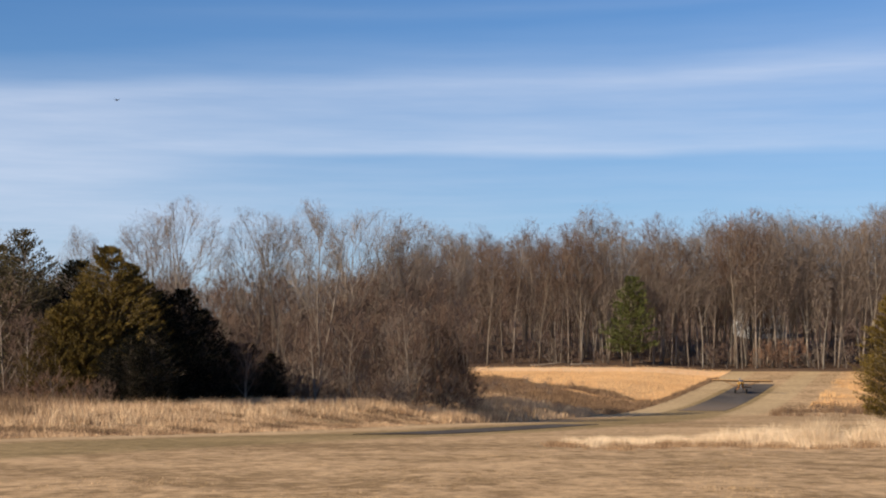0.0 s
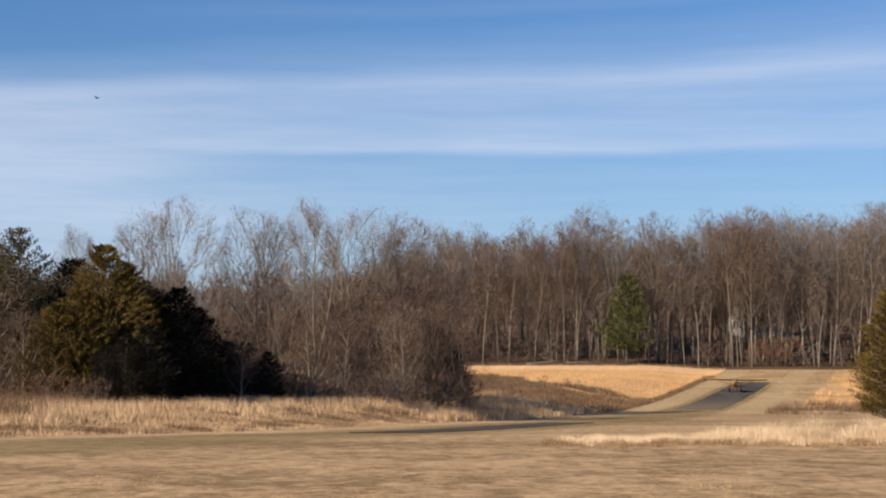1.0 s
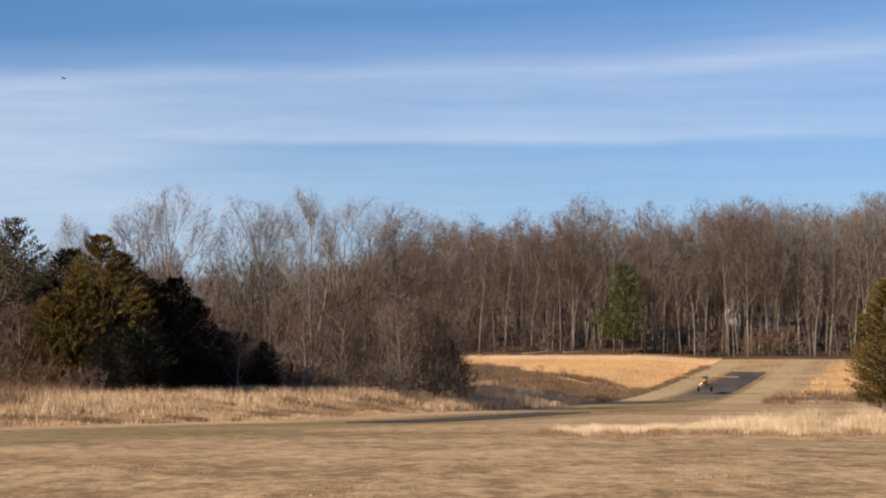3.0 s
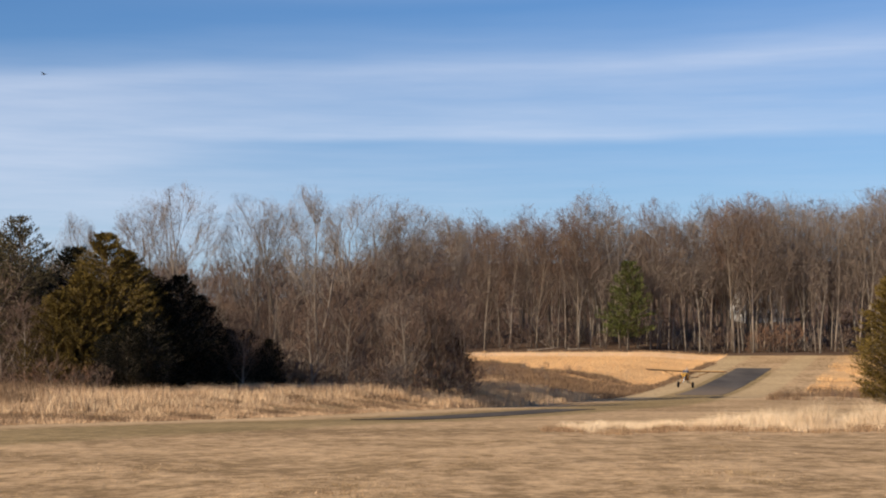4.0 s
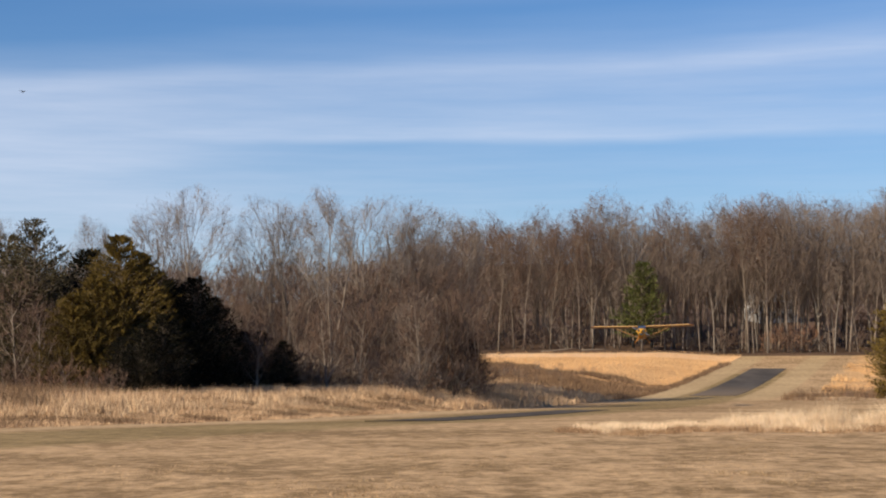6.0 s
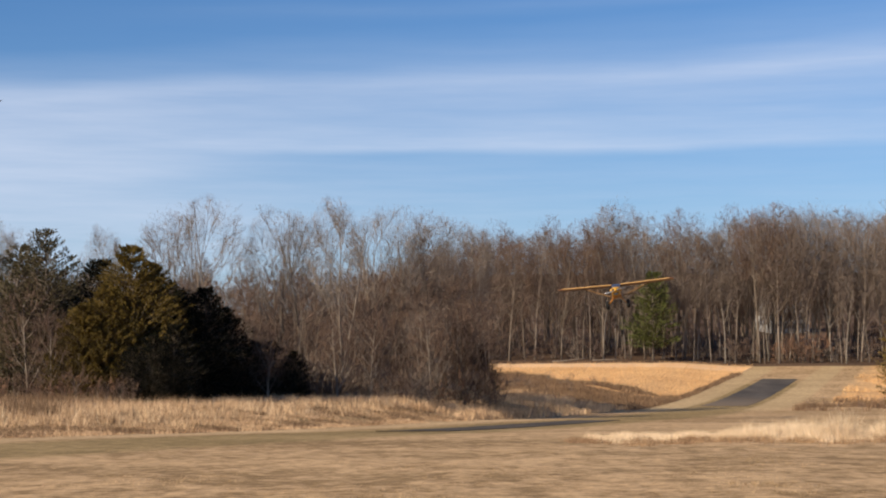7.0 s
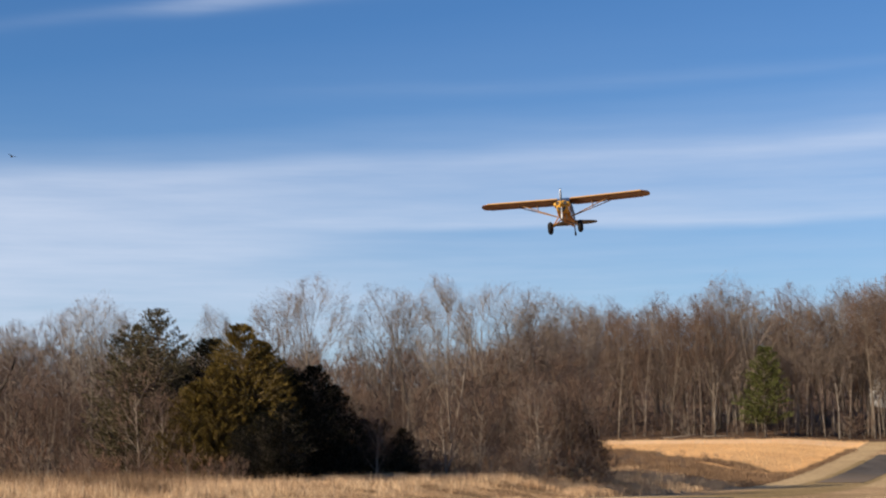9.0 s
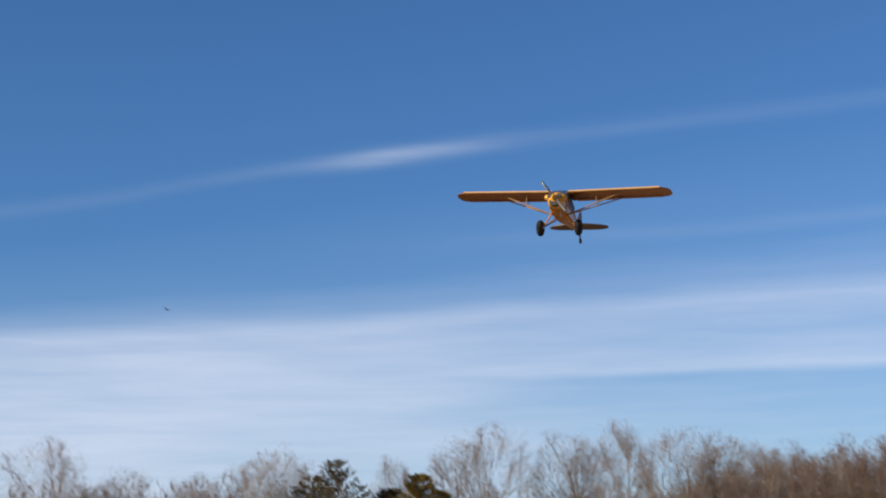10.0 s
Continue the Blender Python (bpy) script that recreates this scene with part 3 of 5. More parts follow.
for row, (y, step) in enumerate(((376, 4.6), (383, 5.2), (391, 5.6), (401, 7.6), (413, 9.0))):
    x = -22.0
    while x < 118:
        yy = y + rng.uniform(-3, 3)
        h = 1.035 * (0.62 + 0.34 * smooth(x / yy, -0.07, 0.02) + 0.20 * smooth(x / yy, 0.02, 0.25)) * rng.uniform(0.86, 1.06) * (1 - 0.1 * smooth(yy, 385, 415))
        kind_no = rng.choice((2, 5, 2, 5, 0, 3)) if x / yy < 0.09 else rng.randrange(7)
        spots.append((kind_no, (x + rng.uniform(-1.4, 1.4)) / yy, yy, h, rng.uniform(0, 360)))
        x += step * rng.uniform(0.7, 1.3)
for u, y, h in ((0.089, 384, 1.2), (0.093, 386, 1.16), (0.083, 388, 1.1), (0.104, 392, 1.1), (0.205, 392, 1.2), (0.215, 396, 1.18), (0.226, 390, 1.16), (0.258, 390, 1.26), (0.268, 394, 1.24), (0.165, 392, 1.12), (0.172, 380, 1.08), (0.179, 384, 1.05), (0.186, 379, 1.1), (0.169, 398, 1.0), (0.181, 408, 1.0), (0.190, 412, 1.0), (0.05, 390, 1.08)):
    spots.append((rng.randrange(7), u, y, h, rng.uniform(0, 360)))
SLIM = [hardwood(150 + i, 22, (BARK_GREY, BARK_GREY, BARK_LIGHT)[i], TWIG_GREY, clear=0.5, wide=0.12, limbs=9, per=(3, 4, 4), twig_w=0.024, trunk_r=(0.0075, 0.006, 0.0065)[i], lift=0.3, haze=550, twig_l=0.032)
        for i in range(3)]
slim = []
for i in range(30):
    u = 0.06 + 0.22 * (i + rng.random()) / 30
    slim.append((rng.randrange(3), u, rng.uniform(371, 381), rng.uniform(0.75, 1.05), rng.uniform(0, 360)))
scatter(SLIM, slim, "slim leafless tree with a pale grey trunk", "tree", "slim trees of the far wood")
scatter(FAR, spots, "tall leafless hardwood with a grey trunk at the wood's edge", "tree", "hardwoods of the far wood")

pine = conifer(31, 20, 6.4, PINE_GREEN, clear=0.15, whorls=32, per=11, taper=0.62, leaf=0.5, fill=42, name="pine_tree", droop=0.25)
scatter([pine], [(0, 0.1107, 371, 1.0, 40)], "tall green pine in front of the leafless wood", "tree")


def joined_woods(name, variants, spots, label, category="woods"):
    """Many far plants in one mesh, made of scaled copies of what the variants' parts hold."""
    verts, faces, mats, idx, n = [], [], [], [], 0
    for k, u, y, size, turn in spots:
        m = np.array(plant(None, u, y, size, turn))
        for me in variants[k % len(variants)]:
            v = np.empty(len(me.vertices) * 3)
            me.vertices.foreach_get("co", v)
            v = v.reshape(-1, 3) @ m[:3, :3].T + m[:3, 3]
            if me.materials[0] not in mats:
                mats.append(me.materials[0])
            verts.append(v)
            for p in me.polygons:
                faces.append([i + n for i in p.vertices])
                idx.append(mats.index(me.materials[0]))
            n += len(v)
    me = mesh_from(name, np.concatenate(verts).tolist(), faces)
    for m in mats:
        me.materials.append(m)
    me.polygons.foreach_set("material_index", idx)
    return tagged(new(name, me), label, category, kind="stuff")


def meshes_of(ob):
    """The part meshes of a thing that is built to be joined; the thing itself is taken away again."""
    out = [c.data for c in ob.children]
    for c in list(ob.children):
        bpy.data.objects.remove(c)
    bpy.data.objects.remove(ob)
    return out


BACK = [meshes_of(bare_tree(200 + i, 30, BARK_DARK, TWIG_BROWN, base=0.1, wide=0.25, limbs=8, sprays=110, twigs=9, twig_w=0.046, trunk_r=0.008, twig_l=0.07)) for i in range(3)]
spots = [(rng.randrange(3), rng.uniform(-0.36, 0.30), rng.uniform(398, 490), rng.uniform(0.62, 0.92), rng.uniform(0, 360)) for _ in range(110)] + [(rng.randrange(3), rng.uniform(-0.36, 0.30), rng.uniform(500, 680), rng.uniform(0.7, 0.9), rng.uniform(0, 360)) for _ in range(60)]
spots += [(rng.randrange(3), rng.uniform(-0.05, 0.30), rng.uniform(388, 425), rng.uniform(0.3, 0.62), rng.uniform(0, 360)) for _ in range(45)]
spots += [(i % 3, 0.158 + 0.006 * i, 418 + (i * 7) % 5, 0.5 + 0.06 * (i % 3), 40 * i) for i in range(8)]
spots = [p for p in spots if p[1] > -0.05 and not (0.158 < p[1] < 0.214 and 440 < p[2] < 470)]
for _ in range(95):
    u, y = rng.uniform(-0.47, -0.03), rng.uniform(385, 450)
    spots.append((rng.randrange(3), u, y, (0.058 * y + EYE.z - gz(u * y, y)) / 30 * rng.uniform(0.8, 1.04), rng.uniform(0, 360)))
joined_woods("distant_woods", BACK, spots, "dense brown leafless woods on the rise behind")
spots = []
for i in range(125):
    u, y = -0.47 + 0.475 * (i + rng.random()) / 125, rng.uniform(188, 215)
    spots.append((rng.randrange(3), u, y, ((640 - rng.uniform(455, 500) + 30 * (u < -0.25)) / 3000 * y + EYE.z - gz(u * y, y)) / 30, rng.uniform(0, 360)))
joined_woods("back_thicket", BACK, spots, "dense brown bare thicket behind the nearer trees")
BRUSH = [meshes_of(bare_tree(230 + i, 4.0, BARK_DARK, (TWIG_BROWN, TWIG_BROWN, TWIG_RED, TWIG_GREY)[i], base=0.0, wide=0.5, limbs=6, sprays=60, twigs=8, twig_w=0.019, trunk_r=0.006, forks=2, twig_l=0.16, low=-0.95)) for i in range(4)]
spots = [(rng.randrange(4), rng.uniform(-0.06, 0.29), 373 + 40 * rng.random() ** 2, rng.uniform(0.5, 1.8), rng.uniform(0, 360)) for _ in range(160)]
spots = [(k if k != 2 or u > 0.17 else 0, u, y, s, a) for k, u, y, s, a in spots]
spots += [(2, 0.184 + 0.005 * i, 373 + i % 3, 1.2 + 0.25 * (i % 3), 70 * i) for i in range(6)]
joined_woods("underbrush", BRUSH, spots, "brown and russet underbrush along the wood's edge", "brush")

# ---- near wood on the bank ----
CEDARS = [conifer(40 + i, 13, 5.2, (CEDAR_OLIVE, CEDAR_SHADED)[i % 2], whorls=(54, 50)[i % 2], per=16, taper=(0.66, 0.62)[i % 2], leaf=(0.19, 0.28)[i % 2], fill=(80, 32)[i % 2]) for i in range(4)]
scatter(CEDARS, [(0, -0.193, 138, 1.04, 30), (2, -0.229, 135, 0.66, 120), (2, -0.211, 136, 0.78, 200), (2, -0.187, 140, 0.94, 160)], "olive-brown red cedar lit by the low sun", "tree", "cedars on the bank")
# cedars in the near-black needles, standing in for the shaded side of the group
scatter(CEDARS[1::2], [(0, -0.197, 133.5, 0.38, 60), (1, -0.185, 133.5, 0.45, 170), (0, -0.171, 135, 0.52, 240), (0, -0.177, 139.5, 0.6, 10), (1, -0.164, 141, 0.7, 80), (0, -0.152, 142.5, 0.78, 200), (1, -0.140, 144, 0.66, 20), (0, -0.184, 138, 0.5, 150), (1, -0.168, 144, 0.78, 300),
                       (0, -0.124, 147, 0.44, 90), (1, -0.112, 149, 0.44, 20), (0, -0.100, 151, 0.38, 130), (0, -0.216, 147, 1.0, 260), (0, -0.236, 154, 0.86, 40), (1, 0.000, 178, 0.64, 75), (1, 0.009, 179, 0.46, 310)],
        "red cedar with shade painted into its near-black needles among bare brush", "tree", "cedars on the bank")
SIDE = conifer(51, 12, 4.0, CEDAR_OLIVE, whorls=46, per=16, taper=0.7, leaf=0.2, fill=70)
scatter([SIDE], [(0, 0.264, 150, 1.0, 0)], "olive-green cedar standing alone beside pale grass", "tree")
SPARSE = conifer(52, 12, 3.7, CEDAR_DULL, clear=0.06, whorls=44, per=13, taper=0.5, leaf=0.22, fill=30, name="scrub_pine")
scatter([SPARSE], [(0, -0.250, 139, 1.24, 0), (0, -0.266, 141, 1.16, 140), (0, -0.239, 144, 1.0, 250)], "dull green-brown scrub pine with an uneven top", "tree")

TALL = [hardwood(300 + i, 21, (BARK_GREY, BARK_GREY, BARK_GREY, BARK_DARK, BARK_LIGHT)[i], (TWIG_ASH, TWIG_ASH, TWIG_ASH, TWIG_GREY, TWIG_PALE)[i], clear=(0.36, 0.42, 0.42, 0.42, 0.4)[i],
                 wide=(0.26, 0.2, 0.15, 0.2, 0.2)[i], stems=(3, 3, 2, 2, 2)[i], haze=4300, limbs=(30, 26, 22, 26, 24)[i], per=(6, 5, 7), twig_w=0.0115, trunk_r=0.0085, lift=0.2, low=-0.9, ragged=0.3,
                 lean=0.17, twig_l=0.026, limb_r=0.26, name="bare_tree") for i in range(5)]
tops = [(0, 325, 170, 360), (3, 268, 173, 384), (1, 455, 172, 376), (3, 505, 172, 392), (2, 556, 165, 362), (1, 640, 192, 376), (3, 700, 196, 384),
        (3, 738, 200, 392), (2, 140, 168, 412), (4, -72, 165, 388), (1, -112, 170, 402), (3, -30, 172, 410), (1, -215, 168, 428), (3, -250, 172, 436), (3, -360, 168, 414),
        (1, -400, 170, 434), (0, -525, 162, 352), (3, -480, 168, 420), (1, 785, 206, 404)]
spots = []
for k, px, y, top in tops:
    u = (px - 784) / 3000
    spots.append((k, u, y, ((640 - top) / 3000 * y + EYE.z - gz(u * y, y)) / 20.2, rng.uniform(0, 360)))
scatter(TALL, spots, "tall leafless tree with fine grey twigs", "tree", "tall trees of the near wood")

LOW = [hardwood(320 + i, 10.5, (BARK_DARK, BARK_DARK, BARK_GREY, BARK_GREY)[i], (TWIG_BROWN, TWIG_BROWN, TWIG_GREY, TWIG_BROWN)[i], clear=0.05, wide=(0.27, 0.3, 0.25, 0.29)[i], stems=(3, 4, 3, 2)[i],
                haze=1200, limbs=15, per=(5, 4, 5), twig_w=0.0135, trunk_r=0.0075, lift=0.25, low=-0.92, lean=0.16, twig_l=0.045, limb_r=0.35, name="scrub_tree") for i in range(4)]
spots = []
for i in range(96):
    u = -0.46 + 0.475 * (i + rng.random()) / 96
    y = 150 + rng.random() * 32 + 17 * max(0.0, (u + 0.18) / 0.19) * (u > -0.18)
    spots.append((rng.randrange(4), u, y, rng.uniform(0.88, 1.18) + 0.1 * (u > -0.06), rng.uniform(0, 360)))
scatter(LOW, spots, "leafless brown scrub tree in a dense thicket", "tree", "thicket trees")
spots = [(k, u, y, s, t) for k, u, y, s, t in ((1, -0.257, 136, 1.1, 0), (2, -0.244, 134, 0.85, 40), (3, -0.116, 144, 0.7, 90), (1, -0.075, 152, 0.9, 10), (0, -0.055, 156, 0.98, 70), (1, -0.02, 163, 1.05, 30), (2, -0.005, 168, 1.0, 200), (0, 0.002, 170, 0.95, 130))]
scatter([o for o in (bare_tree(340 + i, 10, BARK_GREY, TWIG_BROWN, base=0.12, wide=0.26, limbs=16, sprays=420, twigs=7, twig_w=0.012, name="scrub_tree") for i in range(4))], spots,
        "small grey-stemmed bare tree at the wood's edge", "tree", "thicket trees")
spots = [(rng.randrange(4), -0.47 + 0.49 * rng.random(), 0, rng.uniform(0.5, 1.2), rng.uniform(0, 360)) for _ in range(175)]
spots = [(k, u, 142 + 26 * rng.random() ** 2 + 25 * max(0.0, (u + 0.17) / 0.19), s * 1.1, t) for k, u, _, s, t in spots]
spots += [(rng.choice((0, 1, 2)), rng.uniform(-0.3, -0.2), rng.uniform(128, 138), rng.uniform(0.5, 0.85), rng.uniform(0, 360)) for _ in range(34)]
spots += [(rng.choice((0, 1, 3)), u, 150 + 70 * (u + 0.1) + rng.uniform(0, 8), rng.uniform(0.5, 0.9), rng.uniform(0, 360)) for u in (rng.uniform(-0.1, -0.02) for _ in range(30))]
joined_woods("thicket", BRUSH, spots, "tangled brown brush along the foot of the wood", "brush")


def crooked_tree():
    root = new("crooked_tree")
    wood, crown, rnd = Geo(), Geo(), random.Random(77)
    V = Vector
    wood.tube([V((0, 0, -0.2)), V((-0.06, 0, 1.2)), V((0.05, 0, 2.5)), V((0.06, 0, 3.7))], [0.25, 0.21, 0.19, 0.17], 7)
    arms = [[V((0.06, 0, 3.7)), V((-0.35, 0.1, 3.9)), V((-0.8, 0.1, 4.4)), V((-0.95, 0, 5.2)), V((-1.5, 0.1, 5.6)), V((-2.3, 0.1, 5.5))],
            [V((0.06, 0, 3.7)), V((0.6, 0, 4.1)), V((1.1, 0.1, 4.9)), V((1.7, 0, 5.7)), V((2.0, 0.1, 6.4)), V((2.1, 0.2, 7.0))]]
    for a in arms:
        wood.tube(a, [0.15, 0.14, 0.12, 0.09, 0.065, 0.03], 6)
        for _ in range(16):
            p, ax = lerp(a, rnd.uniform(0.3, 1))
            sp = bent(rnd, p, rand_dir(rnd, ax, 0.7), rnd.uniform(0.4, 1.1), 3, 0.2, 0.1)
            crown.tube(sp, [0.02, 0.014, 0.01, 0.005], 3, False)
            for _ in range(8):
                q, ax2 = lerp(sp, rnd.random())
                crown.blade(q, q + rand_dir(rnd, ax2, 0.6) * rnd.uniform(0.2, 0.5), 0.01, rnd)
    part("trunk", wood, BARK_BLACK, root, smooth_faces=True)
    part("crown", crown, TWIG_BROWN, root)
    scatter([root], [(0, -0.360, 96, 1.1, 0)], "small crooked dark tree forked low over the grass", "tree")


crooked_tree()


def fallen_log(u, y, length, turn, tilt, label):
    rnd, g = random.Random(int(y * 10)), Geo()
    pts = bent(rnd, Vector((-length / 2, 0, 0.16)), Vector((1, 0, 0)), length, 6, 0.03, 0)
    g.tube(pts, [0.13, 0.13, 0.12, 0.11, 0.1, 0.08, 0.06], 8)
    ob = new("fallen_log", mesh_from("fallen_log", g.v, g.f, BARK_GREY, True))
    ob.matrix_basis = plant(ob, u, y) @ pose(0, 0, 0, 0, tilt, turn)
    tagged(ob, label, "log")


fallen_log(0.062, 371.5, 8.0, 8, -3, "pale fallen trunk at the wood's edge")
fallen_log(0.083, 372.5, 6.0, 4, -1, "pale fallen trunk at the wood's edge")


def house():
    """A pale gabled house in the wood on the rise."""
    siding = mat("weathered_siding", (0.3, 0.29, 0.28), (0.38, 0.365, 0.35), 0.6, 0.7, 0.1, (0.2, 0.2, 6))
    slate = mat("grey_shingles", (0.20, 0.20, 0.21), (0.30, 0.29, 0.29), 1.0, 0.9, 0.3)
    pane = mat("dark_window", (0.02, 0.022, 0.026), (0.035, 0.038, 0.042), 2.0, 0.15, 0)
    root = new("house")
    w, d, h, r = 6.0, 4.0, 5.2, 3.0
    g = Geo()
    g.v = [(-w, -d, -3), (w, -d, -3), (w, d, -3), (-w, d, -3), (-w, -d, h), (w, -d, h), (w, d, h), (-w, d, h), (-w, 0, h + r), (w, 0, h + r)]
    g.f = [(0, 1, 5, 4), (2, 3, 7, 6), (1, 2, 6, 9, 5), (3, 0, 4, 8, 7), (3, 2, 1, 0), (4, 5, 9, 8), (6, 7, 8, 9)]
    part("wall", g, siding, root)
    roof = Geo()
    for sd in (-1, 1):
        n = len(roof.v)
        roof.v += [(-w - 0.4, sd * (d + 0.5), h - 0.3), (w + 0.4, sd * (d + 0.5), h - 0.3), (w + 0.4, 0, h + r + 0.08), (-w - 0.4, 0, h + r + 0.08),
                   (-w - 0.4, sd * (d + 0.5), h - 0.1), (w + 0.4, sd * (d + 0.5), h - 0.1), (w + 0.4, 0, h + r + 0.3), (-w - 0.4, 0, h + r + 0.3)]
        roof.f += [tuple(n + q for q in f) for f in ((0, 1, 2, 3), (4, 7, 6, 5), (0, 4, 5, 1), (3, 2, 6, 7), (0, 3, 7, 4), (1, 5, 6, 2))]
    part("roof", roof, slate, root, "grey shingled roof")
    for x in (-4, -1.4, 1.4, 4):
        for z in (0.8, 3.4):
            q = Geo()
            q.v = [(x + a, -d + b, z + c) for b in (-0.06, 0.02) for a, c in ((-0.5, 0), (0.5, 0), (0.5, 1.5), (-0.5, 1.5))]
            q.f = [(0, 1, 2, 3), (7, 6, 5, 4), (0, 4, 5, 1), (1, 5, 6, 2), (2, 6, 7, 3), (3, 7, 4, 0)]
            part("window", q, pane, root)
    scatter([root], [(0, 0.186, 455, 1.0, 25)], "pale gabled house half hidden by bare trees", "house")


house()


# ---- grasses ----


def grass(name, count, place, height, width, material, label, seed, lean=0.35, category="grass"):
    """Upright blades in one mesh; place(r) gives x and y arrays and a factor on the height."""
    r = np.random.RandomState(seed)
    x, y, hf = place(r, count)
    n = len(x)
    z = ground_z(x, y) - 0.03
    h = height * hf * r.uniform(0.55, 1.15, n)
    w, a = width * r.uniform(0.6, 1.3, n), r.uniform(0, math.pi, n)
    lx, ly = lean * h * r.normal(0, 0.7, n), lean * h * r.normal(0, 0.7, n)
    v = np.empty((n, 3, 3))
    dx, dy = np.cos(a) * w, np.sin(a) * w * 0.6
    v[:, 0] = np.stack([x - dx, y - dy, z], -1)
    v[:, 1] = np.stack([x + dx, y + dy, z], -1)
    v[:, 2] = np.stack([x + lx, y + ly, z + h], -1)
    me = bpy.data.meshes.new(name)
    me.vertices.add(3 * n), me.loops.add(3 * n), me.polygons.add(n)
    me.vertices.foreach_set("co", v.ravel())
    me.loops.foreach_set("vertex_index", np.arange(3 * n))
    me.polygons.foreach_set("loop_start", np.arange(0, 3 * n, 3))
    me.update(calc_edges=True)
    me.materials.append(material)
    return tagged(new(name, me), label, category, kind="stuff")


def clumpy(x, y, scale, seed):
    """0 to 1, in patches."""
    return np.array([noise.noise((a * scale, b * scale, seed)) for a, b in zip(x, y)]) * 0.9 + 0.5


def bank(lo, hi, cut):
    """The bank beside the strip, from lo to hi metres beyond its edge, in clumps."""
    def f(r, n):
        y = r.uniform(52, 205, n)
        d = lo + (hi - lo) * r.random_sample(n) ** 1.3
        x = centre(y) - 12.5 - d + r.normal(0, 0.5, n)
        c = clumpy(x, y, 0.35, 2.0) * 0.6 + clumpy(x, y, 1.4, 5.0) * 0.4
        keep = (c > cut * r.random_sample(n) * 2) & (x > -0.42 * y - 3) & (x < 0.3 * y) & (y < 148 + 200 * np.maximum(0, x / y + 0.17))
        return x[keep], y[keep], (0.2 + 1.1 * c[keep]) * (0.14 + 0.86 * smooth(d[keep] + 6 * c[keep], 5, 12))
    return f


def meadow_edge(x):
    """How far off the pale grass begins, at x."""
    return 60.5 + 1.3 * np.sin(x * 0.9) + 0.8 * np.sin(x * 2.3 + 1) + 5.5 * (clumpy(x, 0 * x, 0.8, 3.0) - 0.5)


def meadow(r, n):
    """Pale tall grass to the right, before the strip, in tufts."""
    y = r.uniform(57, 72, n)
    x = r.uniform(3.0, 23, n)
    edge = meadow_edge(x)
    c = clumpy(x, y, 0.4, 9.0) * 0.5 + clumpy(x, y, 1.5, 4.0) * 0.5
    keep = ((y > edge) & (x > 4.2 + 0.12 * (y - 58) + 0.7 * np.sin(y)) & (c > 0.2 + 0.55 * r.random_sample(n))
            & (r.random_sample(n) < 0.12 + 0.88 * smooth(y - edge, 0, 6)))
    return x[keep], y[keep], (0.14 + 1.15 * c[keep] ** 1.5) * (0.42 + 0.58 * smooth(x[keep], 8.5, 12.5)) * (0.35 + 0.65 * smooth(y[keep] - edge[keep], 0, 5))


def meadow_front(r, n):
    """The low thin fringe before the pale grass."""
    x = r.uniform(3.6, 23, n)
    y = meadow_edge(x) + r.normal(0.4, 2.0, n)
    c = clumpy(x, y, 0.9, 6.0)
    keep = c > 0.4 + 0.5 * r.random_sample(n)
    return x[keep], y[keep], 0.3 + 0.9 * c[keep]


def stubble(r, n):
    y = r.uniform(228, 369, n)
    x = centre(y) - 10.3 - 95 * r.random_sample(n) ** 1.4
    keep = x > -0.02 * y
    return x[keep], y[keep], np.ones(keep.sum())


def right_field(r, n):
    y = r.uniform(245, 340, n)
    x = centre(y) + 14 + 40 * r.random_sample(n)
    c = clumpy(x, y, 0.15, 1.0)
    keep = (c > 0.45) & (x < 0.3 * y)
    return x[keep], y[keep], c[keep]


def lawn(r, n):
    y = 21 + 40 * r.random_sample(n) ** 1.6
    x = r.uniform(-0.29, 0.29, n) * y
    c = clumpy(x * 0.4, y, 0.8, 3.0) * 0.5 + clumpy(x, y, 2.5, 6.0) * 0.5
    keep = c > 0.5 * r.random_sample(n) + 0.15
    return x[keep], y[keep], 0.4 + 0.7 * c[keep]


grass("tall_dry_grass", 210000, bank(0, 34, 0.45), 0.9, 0.018, GRASS_DRY, "tall straw-coloured dry grass on the bank", 1)
grass("pale_bank_tufts", 60000, bank(5, 30, 0.95), 1.0, 0.016, GRASS_PALE, "bleached grass tufts standing out on the bank", 31, 0.45)
grass("brown_weeds", 70000, bank(0.5, 36, 0.5), 1.1, 0.016, GRASS_BROWN, "brown dead weeds among the dry grass", 2)
grass("pale_meadow_grass", 150000, meadow, 0.88, 0.009, GRASS_PALE, "pale bleached tall grass in a sunlit patch", 3, 0.5)
grass("meadow_weeds", 30000, meadow_front, 0.24, 0.012, GRASS_BROWN, "low brown grass at the foot of pale grass", 4, 0.7)
grass("golden_stubble", 45000, stubble, 0.22, 0.06, GRASS_GOLD, "golden stubble of the field beyond the strip", 5)
grass("golden_tufts", 14000, right_field, 0.8, 0.06, GRASS_GOLD, "golden grass tufts beside the runway", 6)
grass("mown_lawn_grass", 100000, lawn, 0.06, 0.008, GRASS_MOWN, "short dry mown grass with tan patches", 7, 0.9)



